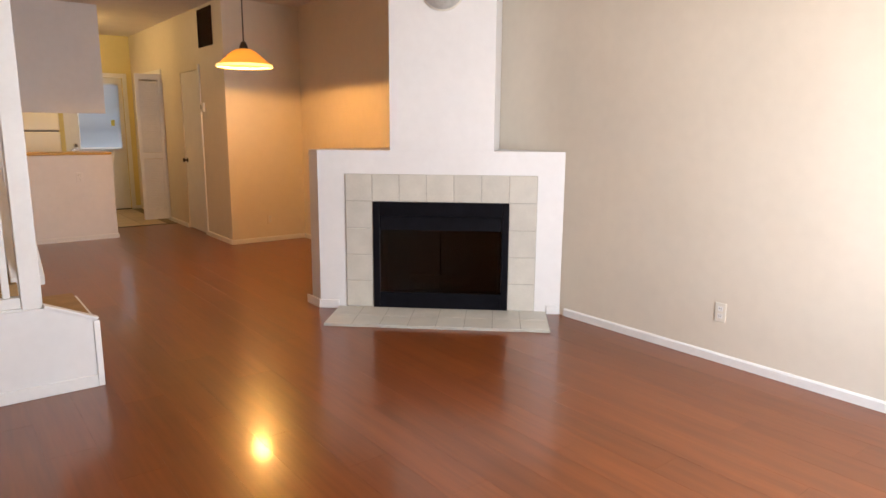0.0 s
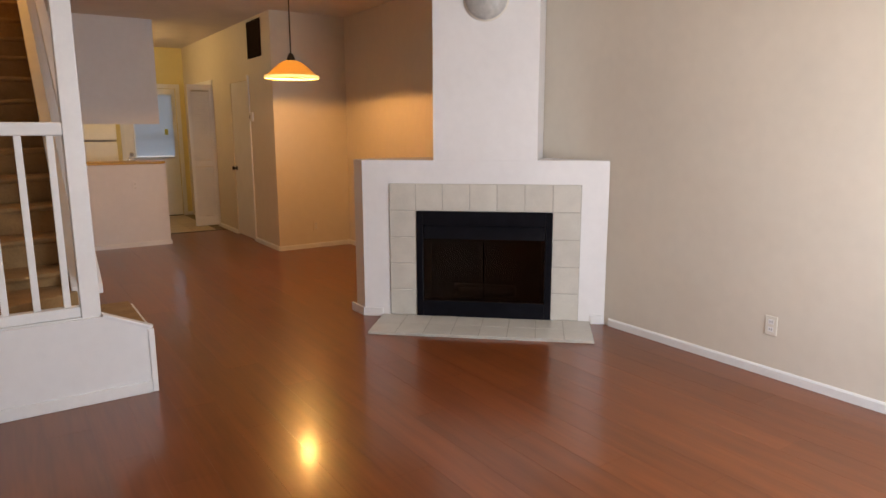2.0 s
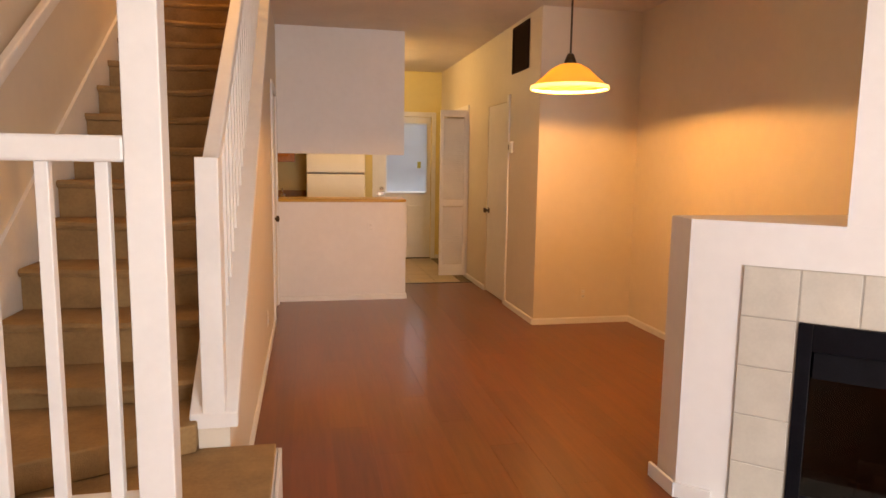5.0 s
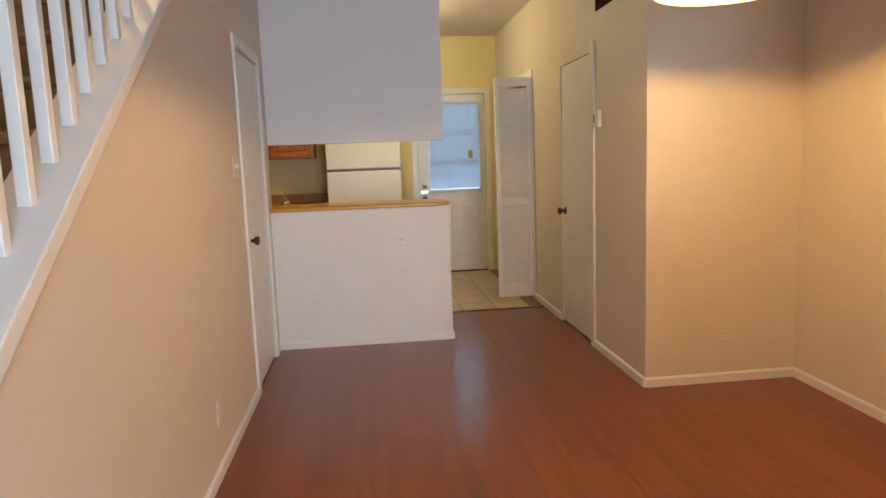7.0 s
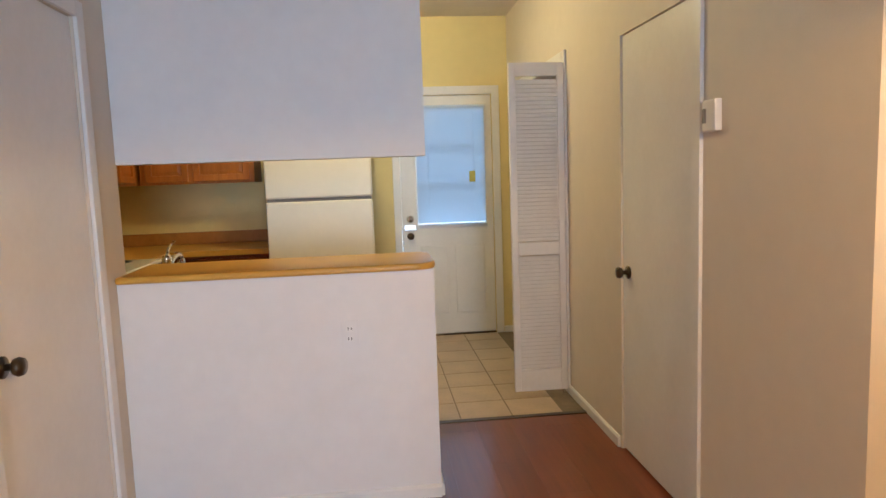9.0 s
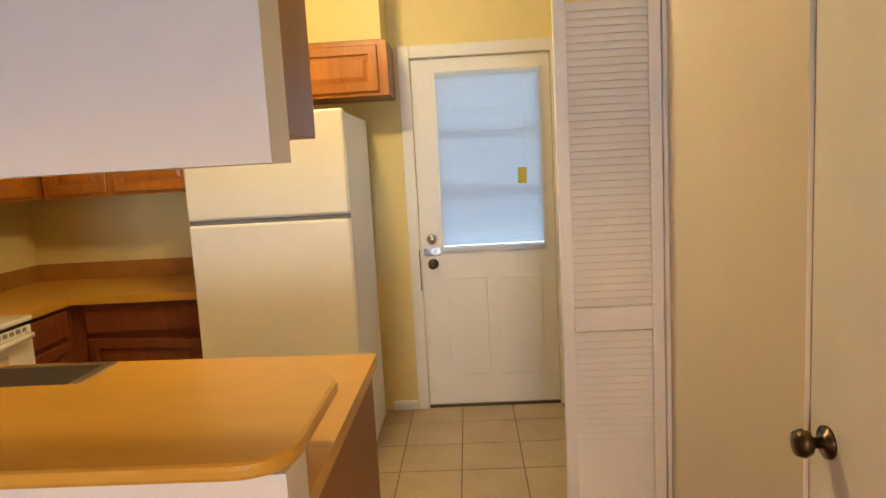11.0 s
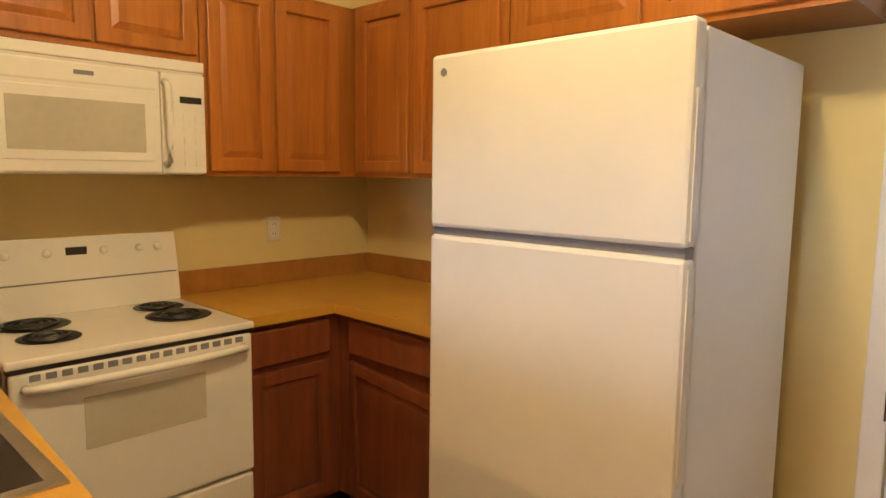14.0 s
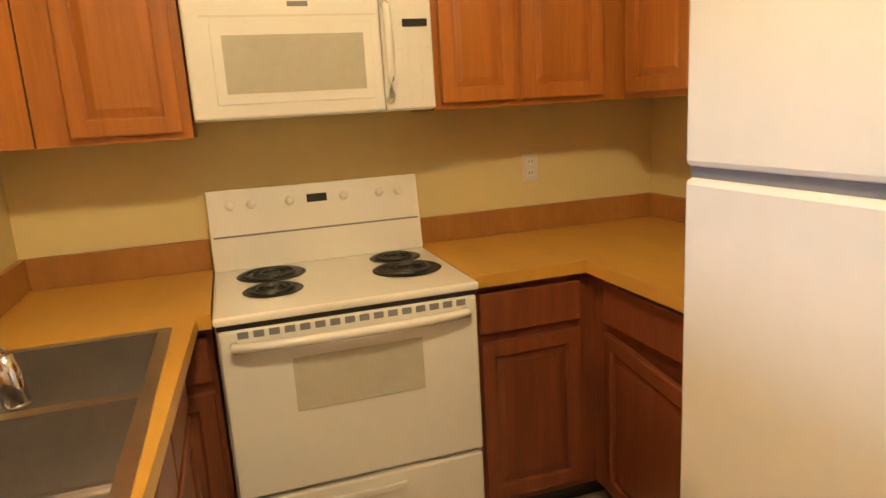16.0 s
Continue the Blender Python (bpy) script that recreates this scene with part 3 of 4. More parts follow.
def panel_door(name, parent, m, w, h, material):
    """A framed cabinet door with a recessed field; it lies in x and z, its face towards -y."""
    door = part(name, moved(frame_mesh(w, h, 0.0215, 0.050, 0.005), m), material, parent)
    a, b = 0.047, 0.078
    bm = boxes((a, 0.0150, a, w - a, 0.0190, h - a))
    rings = [[bm.verts.new((x, y, z)) for x, z in ((q, q), (w - q, q), (w - q, h - q), (q, h - q))] for q, y in ((0.056, 0.0149), (b, 0.0085))]
    bm.faces.new(rings[1])
    for k in range(4):
        bm.faces.new((rings[0][k], rings[0][(k + 1) % 4], rings[1][(k + 1) % 4], rings[1][k]))
    bmesh.ops.recalc_face_normals(bm, faces=bm.faces)
    part("panel", moved(bm, m), material, door)
    return door


def drawer_front(parent, m, w, h, material):
    return part("drawer_front", moved(boxes((0, 0, 0, w, 0.019, h), bevel=0.005), m), material, parent)


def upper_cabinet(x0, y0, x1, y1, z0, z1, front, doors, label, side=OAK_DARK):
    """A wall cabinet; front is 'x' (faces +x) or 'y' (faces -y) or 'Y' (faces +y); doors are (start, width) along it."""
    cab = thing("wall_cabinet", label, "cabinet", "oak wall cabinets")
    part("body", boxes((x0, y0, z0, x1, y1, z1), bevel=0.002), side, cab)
    f = 0.003
    if front == "x":
        part("face_frame", boxes((x1, y0, z0, x1 + f, y1, z1)), OAK, cab)
    elif front == "y":
        part("face_frame", boxes((x0, y0 - f, z0, x1, y0, z1)), OAK, cab)
    for s, w in doors:
        if front == "x":
            m = pose(x1 + f + 0.0195, s, z0 + 0.02, 0, 0, 90)
        elif front == "y":
            m = pose(s, y0 - f - 0.0195, z0 + 0.02)
        else:
            m = pose(s + w, y1 + 0.0195, z0 + 0.02, 0, 0, 180)
        panel_door("door", cab, m, w, z1 - z0 - 0.045, OAK)
    return cab


XW = XK + 0.002
upper_cabinet(XW, 8.35, 0.82, 8.765, 1.375, 2.155, "x", [(8.44, 0.30)], "honey oak wall cabinet beside the microwave")
upper_cabinet(XW, 8.77, 0.82, 9.515, 1.835, 2.155, "x", [(8.79, 0.35), (9.155, 0.345)], "short honey oak wall cabinet above the microwave")
upper_cabinet(XW, 9.52, 0.82, YB - 0.003, 1.415, 2.155, "x", [(9.545, 0.265), (9.835, 0.315)], "honey oak corner wall cabinet over the counter")
upper_cabinet(0.846, 10.235, 1.715, YB - 0.003, 1.415, 2.155, "y", [(0.885, 0.325), (1.25, 0.43)], "honey oak wall cabinet beside the refrigerator")
upper_cabinet(1.72, 10.235, 2.79, YB - 0.003, 1.87, 2.155, "y", [(1.755, 0.47), (2.265, 0.475)], "short honey oak wall cabinet above the refrigerator")
upper_cabinet(XD + 0.04, YP + 0.223, 2.850, 8.15, 1.555, 2.40, "Y", [(1.64, 0.38), (2.04, 0.38), (2.44, 0.38)], "oak wall cabinet hung behind the breakfast bar wall")
upper_cabinet(XW, 8.173, 0.82, 8.345, 1.375, 2.155, "x", [], "narrow honey oak filler cabinet in the kitchen corner")


structure("wall_kitchen_corner", boxes((XK, YP + 0.1235, 0.9155, 1.05, 8.17, ZC - 0.001)), WALL_K, "cream wall return at the end of the kitchen counter")
structure("wall_bulkhead", boxes((XK, 8.173, 2.159, 0.815, YB, ZC), (0.815, 10.24, 2.159, 2.765, YB, ZC)), WALL_K, "cream bulkhead over the oak wall cabinets")


def base_cabinet(name_label, x0, y0, x1, y1, front, fronts, toe, ajar=0):
    cab = thing("base_cabinet", name_label, "cabinet", "dark stained base cabinets")
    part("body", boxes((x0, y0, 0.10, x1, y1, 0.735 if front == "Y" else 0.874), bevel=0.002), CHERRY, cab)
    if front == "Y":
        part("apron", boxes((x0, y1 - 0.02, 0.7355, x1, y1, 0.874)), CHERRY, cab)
    part("toe_kick", boxes(toe), DARK, cab)
    for s, w in fronts:
        if front == "x":
            md, mt = pose(x1 + 0.0195, s, 0.13, 0, 0, 90), pose(x1 + 0.0195, s, 0.715, 0, 0, 90)
        elif front == "y":
            md, mt = pose(s, y0 - 0.0195, 0.13, 0, 0, -ajar), pose(s, y0 - 0.0195, 0.715)
        else:
            md, mt = pose(s + w, y1 + 0.0195, 0.13, 0, 0, 180), pose(s + w, y1 + 0.0195, 0.715, 0, 0, 180)
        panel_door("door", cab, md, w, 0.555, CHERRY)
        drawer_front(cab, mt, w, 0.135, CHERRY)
    return cab


base_cabinet("dark cherry base cabinet beside the range", XW, 9.515, 1.085, YB - 0.003, "x", [(9.54, 0.355)], (XW, 9.515, 0, 1.01, YB - 0.01, 0.10))
base_cabinet("dark cherry base cabinet with a door slightly ajar", 1.087, 9.955, 1.855, YB - 0.003, "y", [(1.17, 0.64)], (1.087, 10.015, 0, 1.855, YB - 0.01, 0.10), 8)
base_cabinet("dark cherry sink base cabinet in the peninsula", 1.20, YP + 0.123, 2.08, 8.662, "Y", [(1.23, 0.40), (1.65, 0.40)], (1.20, YP + 0.13, 0, 2.08, 8.58, 0.10))
base_cabinet("dark cherry base cabinet at the peninsula end", 2.082, YP + 0.123, 2.84, 8.612, "Y", [(2.15, 0.62)], (2.082, YP + 0.13, 0, 2.80, 8.54, 0.10))
base_cabinet("dark cherry base cabinet in the corner", XW, YP + 0.123, 1.085, 8.755, "x", [(8.56, 0.18)], (XW, YP + 0.13, 0, 1.01, 8.755, 0.10))

bar = thing("breakfast_bar", "tan laminate breakfast bar with a rounded corner", "counter")
pts = [(XD + 0.003, 7.612), (2.80, 7.612)] + [(2.80 + 0.09 * math.sin(a), 7.702 - 0.09 * math.cos(a)) for a in (0.3, 0.6, 0.9, 1.2, 1.57)] + [(2.89, 8.00), (2.86, 8.06), (XD + 0.003, 8.06)]
part("top", prism(pts, 1.0165, 1.046, 0.010), LAMINATE, bar)
part("riser", boxes((XD + 0.003, YP + 0.1205, 0.916, 2.86, YP + 0.138, 1.016)), LAMINATE, bar)

counter = thing("kitchen_counter", "wood-grained tan laminate countertop with an upstand", "counter")
# one slab in strips round the sink cut-out
SX0, SX1, SY0, SY1 = 1.22, 2.03, 8.225, 8.655


def edge(x):
    return 8.722 - 0.045 * (x - 1.13)


bm = bmesh.new()
for pts in ([(XW, 7.733), (1.13, 7.733), (1.13, 8.758), (XW, 8.758)], [(1.13, 7.733), (SX0, 7.733), (SX0, edge(SX0)), (1.13, edge(1.13))],
            [(SX0, 7.733), (SX1, 7.733), (SX1, SY0), (SX0, SY0)], [(SX0, SY1), (SX1, SY1), (SX1, edge(SX1)), (SX0, edge(SX0))],
            [(SX1, 7.733), (2.1, 7.733), (2.1, edge(2.1)), (SX1, edge(SX1))], [(2.1, 7.733), (2.875, 7.733), (2.875, edge(2.875)), (2.1, edge(2.1))]):
    q = prism(pts, 0.8755, 0.915)
    me = bpy.data.meshes.new("tmp")
    q.to_mesh(me)
    q.free()
    bm.from_mesh(me)
    bpy.data.meshes.remove(me)
bmesh.ops.remove_doubles(bm, verts=bm.verts, dist=1e-4)
part("top", bm, LAMINATE, counter)
bm = boxes((XW, 9.512, 0.8755, 1.12, YB - 0.003, 0.915), (1.12, 9.905, 0.8755, 1.862, YB - 0.003, 0.915))
part("top", bm, LAMINATE, counter)
part("upstand", boxes((XW, 9.512, 0.9155, XW + 0.02, YB - 0.003, 1.015), (XW + 0.02, YB - 0.023, 0.9155, 1.862, YB - 0.003, 1.015), bevel=0.003), UPSTAND, counter, "brown laminate upstand, darkened for cabinet shade")
part("upstand", boxes((XW, 8.194, 0.9155, XW + 0.02, 8.758, 1.022), (XW, 8.172, 0.9155, 1.05, 8.193, 1.022), bevel=0.003), UPSTAND, counter, "brown laminate upstand, darkened for cabinet shade")
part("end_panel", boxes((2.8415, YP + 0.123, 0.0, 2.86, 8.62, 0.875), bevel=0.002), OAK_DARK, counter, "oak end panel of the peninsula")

sink = thing("kitchen_sink", "stainless steel double bowl sink set in the counter", "sink")
part("rim", boxes((SX0 - 0.012, SY0 - 0.012, 0.9155, SX1 + 0.012, SY0 + 0.018, 0.920), (SX0 - 0.012, SY1 - 0.018, 0.9155, SX1 + 0.012, SY1 + 0.012, 0.920), (SX0 - 0.012, SY0 + 0.018, 0.9155, SX0 + 0.018, SY1 - 0.018, 0.920), (SX1 - 0.018, SY0 + 0.018, 0.9155, SX1 + 0.012, SY1 - 0.018, 0.920), (1.608, SY0 + 0.018, 0.900, 1.642, SY1 - 0.018, 0.917)), STEEL, sink)
for x0, x1 in ((SX0 + 0.012, 1.605), (1.645, SX1 - 0.012)):
    a, b = SY0 + 0.012, SY1 - 0.012
    bm = boxes((x0, a, 0.742, x1, b, 0.914))
    bmesh.ops.delete(bm, geom=[f for f in bm.faces if f.normal.z > 0.9], context="FACES")
    bmesh.ops.bevel(bm, geom=[e for e in bm.edges if not e.is_boundary], offset=0.022, segments=4, affect="EDGES", profile=0.5)
    bmesh.ops.solidify(bm, geom=list(bm.faces), thickness=0.002)
    bowl = part("bowl", bm, STEEL, sink)
    part("drain", moved(lathe([(0, 0.003), (0.03, 0.003), (0.042, 0.001), (0.042, 0.0)]), pose((x0 + x1) / 2, (a + b) / 2, 0.7455)), CHROME, bowl, smooth=True)

faucet = thing("faucet", "chrome single-lever kitchen faucet behind the sink", "faucet")
FX, FY = 1.62, 8.185
part("base", boxes((FX - 0.11, FY - 0.028, 0.9205, FX + 0.11, FY + 0.028, 0.938), bevel=0.008), CHROME, faucet)
part("column", moved(lathe([(0.0, 0.0), (0.027, 0.0), (0.027, 0.012), (0.022, 0.02), (0.021, 0.10), (0.024, 0.115), (0.018, 0.135), (0.0, 0.14)]), pose(FX, FY, 0.938)), CHROME, faucet, smooth=True)
curve = [(FY + 0.01, 0.99), (FY + 0.05, 1.025), (FY + 0.11, 1.048), (FY + 0.17, 1.054), (FY + 0.215, 1.048), (FY + 0.238, 1.030)]
part("spout", tube([(FX, y, z) for y, z in curve], 0.0145, 14), CHROME, faucet, smooth=True)
part("spray_head", moved(lathe([(0.0, 0.0), (0.021, 0.0), (0.024, 0.008), (0.022, 0.055), (0.017, 0.098), (0.0, 0.104)]), pose(FX, FY + 0.247, 0.932, 6, 0, 0)), CHROME, faucet, smooth=True)
part("lever", tube([(FX, FY, 1.07), (FX - 0.006, FY + 0.05, 1.094), (FX - 0.012, FY + 0.12, 1.112), (FX - 0.016, FY + 0.20, 1.122)], 0.0075, 10), CHROME, faucet, smooth=True)

# ---- range ----
stove = thing("electric_range", "white freestanding electric coil range with oven drawer", "stove")
SA, SB, SF = 8.765, 9.505, 1.155
part("body", boxes((XW, SA, 0.06, SF, SB, 0.893), bevel=0.004), ENAMEL, stove)
part("plinth", boxes((XW + 0.02, SA + 0.02, 0, SF - 0.05, SB - 0.02, 0.06)), DARK, stove)
part("cooktop", boxes((XW + 0.06, SA - 0.003, 0.8935, SF + 0.04, SB + 0.003, 0.918), bevel=0.008), ENAMEL, stove)
guard = part("backguard", side_prism([(0, 0.918), (0, 1.185), (0.055, 1.19), (0.085, 1.035), (0.10, 0.918)], SA, SB, 0.004), ENAMEL, stove)
for v in guard.data.vertices:
    x, y, z = v.co
    v.co = (XW + y, x, z)
guard.data.flip_normals()
part("guard_trim", boxes((XW + 0.08, SA + 0.01, 1.031, XW + 0.087, SB - 0.01, 1.037)), GASKET, guard)
# solid dark strip put in for the shade of the gap below the cooktop
part("cooktop_gap_shade", boxes((SF + 0.0005, SA + 0.004, 0.8795, SF + 0.030, SB - 0.004, 0.8930)), DARK, stove, "dark strip for the shaded gap under the cooktop")
part("clock", boxes((0.588, 9.10, 1.125, 0.6025, 9.17, 1.153)), DARK, guard, "dark clock display")
for y in (8.84, 8.91, 9.04, 9.23, 9.36, 9.43):
    part("dial", moved(lathe([(0, 0.012), (0.012, 0.011), (0.0155, 0.003), (0.0155, 0)]), pose(0.594, y, 1.135, 0, 78, 0)), ENAMEL, guard, smooth=True)
for x, y, r in ((0.755, 8.945, 0.100), (0.965, 8.935, 0.078), (0.735, 9.37, 0.078), (0.925, 9.362, 0.100)):
    pan = part("drip_pan", moved(lathe([(r + 0.012, 0.0015), (r + 0.008, 0.004), (r, 0.002), (r * 0.8, 0.0008), (0, 0.0004)]), pose(x, y, 0.9182)), COIL, stove, "dark drip pan", True)
    pts = [(x + r * (0.18 + 0.74 * k / 72) * math.cos(0.2618 * k), y + r * (0.18 + 0.74 * k / 72) * math.sin(0.2618 * k), 0.9245) for k in range(73)]
    bm = tube(pts, 0.0045, 6)
    part("coil", bm, COIL, pan, "black heating coil")
oven = part("oven_door", boxes((SF, SA + 0.006, 0.385, SF + 0.035, SB - 0.006, 0.878), bevel=0.008), ENAMEL, stove)
part("window", boxes((SF + 0.0352, 8.955, 0.62, SF + 0.038, 9.325, 0.777), bevel=0.001), SMOKED, oven, "smoked oven window")
for i in range(16):
    part("vent_slot", boxes((SF + 0.0352, 8.82 + 0.041 * i, 0.853, SF + 0.0362, 8.848 + 0.041 * i, 0.872)), GASKET, oven)
pts = [(SF + 0.02, SA + 0.045, 0.835)] + [(SF + 0.058 + 0.020 * math.sin(math.pi * k / 14), SA + 0.045 + k * 0.0464, 0.835) for k in range(15)] + [(SF + 0.02, SB - 0.045, 0.835)]
bm = tube(pts, 0.014)
part("handle", bm, ENAMEL, oven, "white oven handle bar", True)
drawer = part("drawer", boxes((SF, SA + 0.006, 0.07, SF + 0.03, SB - 0.006, 0.372), bevel=0.010), ENAMEL, stove)
part("grip", boxes((SF + 0.0302, 9.01, 0.31, SF + 0.04, 9.25, 0.335), bevel=0.004), ENAMEL, drawer)

# ---- microwave ----
micro = thing("microwave", "white over-range microwave oven with a wide window", "microwave")
MF, MA, MB, MZ = 0.875, 8.772, 9.513, 1.42
part("body", boxes((XW, MA, MZ, MF - 0.03, MB, MZ + 0.41), bevel=0.006), MICRO, micro)
part("vent_strip", boxes((MF - 0.03, MA + 0.002, MZ + 0.368, MF - 0.005, MB - 0.002, MZ + 0.406), bevel=0.004), MICRO, micro)
part("vent_gap", boxes((MF - 0.03, MA + 0.004, MZ + 0.3585, MF - 0.012, MB - 0.004, MZ + 0.3675)), PLATE, micro)
mdoor = part("door", boxes((MF - 0.03, MA + 0.002, MZ + 0.004, MF, 9.345, MZ + 0.358), bevel=0.008), MICRO, micro)
part("window_frame", boxes((MF + 0.0002, 8.845, MZ + 0.045, MF + 0.004, 9.315, MZ + 0.275), bevel=0.002), MICRO, mdoor)
part("window", boxes((MF + 0.0042, 8.875, MZ + 0.075, MF + 0.006, 9.288, MZ + 0.240)), SMOKED, mdoor, "grey dotted microwave window")
part("brow", boxes((MF + 0.0002, 8.82, MZ + 0.290, MF + 0.003, 9.33, MZ + 0.296)), PLATE, mdoor)
part("handle", tube([(MF - 0.002, 9.361, MZ + 0.035), (MF + 0.026, 9.361, MZ + 0.05), (MF + 0.034, 9.361, MZ + 0.11), (MF + 0.036, 9.361, MZ + 0.18), (MF + 0.034, 9.361, MZ + 0.25), (MF + 0.026, 9.361, MZ + 0.31), (MF - 0.002, 9.361, MZ + 0.325)], 0.0125, 12), MICRO, micro, "white curved door handle", True)
panel = part("control_panel", boxes((MF - 0.03, 9.348, MZ + 0.004, MF - 0.002, MB - 0.002, MZ + 0.358), bevel=0.006), MICRO, micro)
part("display", boxes((MF - 0.0018, 9.415, MZ + 0.255, MF + 0.001, 9.495, MZ + 0.278)), DARK, panel, "dark display")
for r in range(5):
    for c in range(3):
        part("button", boxes((MF - 0.0018, 9.385 + 0.042 * c, MZ + 0.03 + 0.04 * r, MF + 0.0005, 9.415 + 0.042 * c, MZ + 0.055 + 0.04 * r)), MICRO, panel)
part("badge", boxes((MF + 0.0002, 9.07, MZ + 0.318, MF + 0.0015, 9.13, MZ + 0.332)), GASKET, micro)

# ---- refrigerator ----
fridge = thing("refrigerator", "white textured top-freezer refrigerator", "refrigerator")
RX0, RX1, RF, RB = 1.872, 2.632, 9.685, 10.43
part("cabinet", boxes((RX0 + 0.004, RF + 0.068, 0.03, RX1 - 0.004, RB, 1.755), bevel=0.006), FRIDGE, fridge)
part("gasket", boxes((RX0 + 0.015, RF + 0.058, 0.09, RX1 - 0.015, RF + 0.0675, 1.755)), GASKET, fridge)
part("freezer_door", boxes((RX0, RF, 1.284, RX1, RF + 0.057, 1.765), bevel=0.012), FRIDGE, fridge)
part("fridge_door", boxes((RX0, RF, 0.10, RX1, RF + 0.057, 1.262), bevel=0.012), FRIDGE, fridge)
part("divider", boxes((RX0 + 0.006, RF + 0.012, 1.2625, RX1 - 0.006, RF + 0.057, 1.2835)), GASKET, fridge, "grey strip between the doors")
part("grille", boxes((RX0 + 0.01, RF + 0.03, 0.01, RX1 - 0.01, RF + 0.067, 0.095), bevel=0.003), GASKET, fridge)
# raised strips; beige darker than the doors stands in for shade in recessed grips
part("side_grip", boxes((RX1 + 0.0002, RF + 0.012, 1.30, RX1 + 0.004, RF + 0.045, 1.62), (RX1 + 0.0002, RF + 0.012, 0.75, RX1 + 0.004, RF + 0.045, 1.24), bevel=0.001), PLATE, fridge)
part("badge", moved(lathe([(0, 0.002), (0.011, 0.002), (0.011, 0)], 20), pose(RX0 + 0.05, RF - 0.0002, 1.715, 90, 0, 0)), GASKET, fridge)

# ---- back door with blind ----
bd = structure("door_3", boxes((2.884, YB + 0.02, 0.015, 3.022, YB + 0.06, 2.095), (3.618, YB + 0.02, 0.015, 3.686, YB + 0.06, 2.095), (3.022, YB + 0.02, 0.015, 3.618, YB + 0.06, 0.985), (3.022, YB + 0.02, 1.995, 3.618, YB + 0.06, 2.095)), TRIM, "white half-glazed back door, closed")
part("pane", boxes((3.024, YB + 0.038, 0.987, 3.616, YB + 0.044, 1.993)), PANE, bd).visible_shadow = False
part("glazing_bar", boxes((3.022, YB + 0.03, 1.315, 3.618, YB + 0.05, 1.335), (3.022, YB + 0.03, 1.65, 3.618, YB + 0.05, 1.67)), TRIM, bd)
part("window_bead", boxes((3.0, YB + 0.008, 0.96, 3.022, YB + 0.02, 2.02), (3.618, YB + 0.008, 0.96, 3.64, YB + 0.02, 2.02), (3.022, YB + 0.008, 0.96, 3.618, YB + 0.02, 0.985), (3.022, YB + 0.008, 1.995, 3.618, YB + 0.02, 2.02), bevel=0.003), TRIM, bd)
for x0, x1 in ((3.03, 3.27), (3.34, 3.60)):
    part("panel", boxes((x0, YB + 0.012, 0.20, x1, YB + 0.0205, 0.80), bevel=0.008), TRIM, bd)
part("threshold", boxes((2.884, YB + 0.0, 0.0, 3.686, YB + 0.14, 0.014), bevel=0.003), BRONZE, bd)
knob(bd, pose(2.952, YB + 0.02, 0.895, 90, 0, 0))
part("deadbolt", moved(lathe([(0, 0.022), (0.02, 0.02), (0.03, 0.012), (0.033, 0)]), pose(2.952, YB + 0.02, 1.045, 90, 0, 0)), CHROME, bd, "chrome deadbolt", True)
part("strike_plate", boxes((2.90, YB + 0.012, 0.945, 3.005, YB + 0.0195, 0.995), bevel=0.003), CHROME, bd)
part("security_bar", boxes((2.872, YB - 0.028, 0.74, 2.880, YB - 0.017, 0.99), bevel=0.002), CHROME, bd)

blind = thing("mini_blind", "white aluminium mini blind on the back door", "blind")
part("headrail", boxes((3.018, YB - 0.018, 1.985, 3.624, YB + 0.007, 2.012), bevel=0.003), BLIND, blind)
slat = None
for i in range(58):
    if slat is None:
        slat = part("slat", moved(boxes((3.022, -0.0125, -0.0004, 3.62, 0.0125, 0.0004)), pose(0, 0, 0, -52, 0, 0)), BLIND, blind)
        ob = slat
    else:
        ob = new("slat", slat.data)
        ob.parent = blind
    ob.matrix_basis = pose(0, YB - 0.006, 1.978 - 0.0169 * i)
part("bottom_rail", boxes((3.022, YB - 0.016, 0.985, 3.62, YB + 0.004, 0.998), bevel=0.003), BLIND, blind)
for x in (3.12, 3.52):
    part("ladder_cord", boxes((x, YB - 0.0195, 0.99, x + 0.002, YB - 0.0185, 1.99)), BLIND, blind)
note = part("sticker", boxes((3.478, YB - 0.0225, 1.352, 3.53, YB - 0.0215, 1.445)), PAPER)
tagged(note, "small yellow paper tag hanging on the blind", "tag")

# ---- louvred closet leaf ----
bif = thing("louvred_door", "white louvred folding closet door standing open", "door")
bx0, bx1, by = 3.478, 3.817, 8.845
part("stile", boxes((bx0, by, 0.03, bx0 + 0.04, by + 0.028, 2.07), bevel=0.003), TRIM, bif)
part("stile", boxes((bx1 - 0.04, by, 0.03, bx1, by + 0.028, 2.07), bevel=0.003), TRIM, bif)
for z0, z1 in ((0.03, 0.17), (0.90, 0.98), (1.99, 2.07)):
    part("rail", boxes((bx0 + 0.04, by, z0, bx1 - 0.04, by + 0.028, z1), bevel=0.002), TRIM, bif)
sl = None
for z0, n in ((0.19, 29), (1.0, 40)):
    for i in range(n):
        if sl is None:
            sl = part("louvre", moved(boxes((bx0 + 0.04, -0.0165, -0.003, bx1 - 0.04, 0.0165, 0.003)), pose(0, 0, 0, 62, 0, 0)), LOUVRE, bif)
            ob = sl
        else:
            ob = new("louvre", sl.data)
            ob.parent = bif
        ob.matrix_basis = pose(0, by + 0.014, z0 + 0.0245 * i)
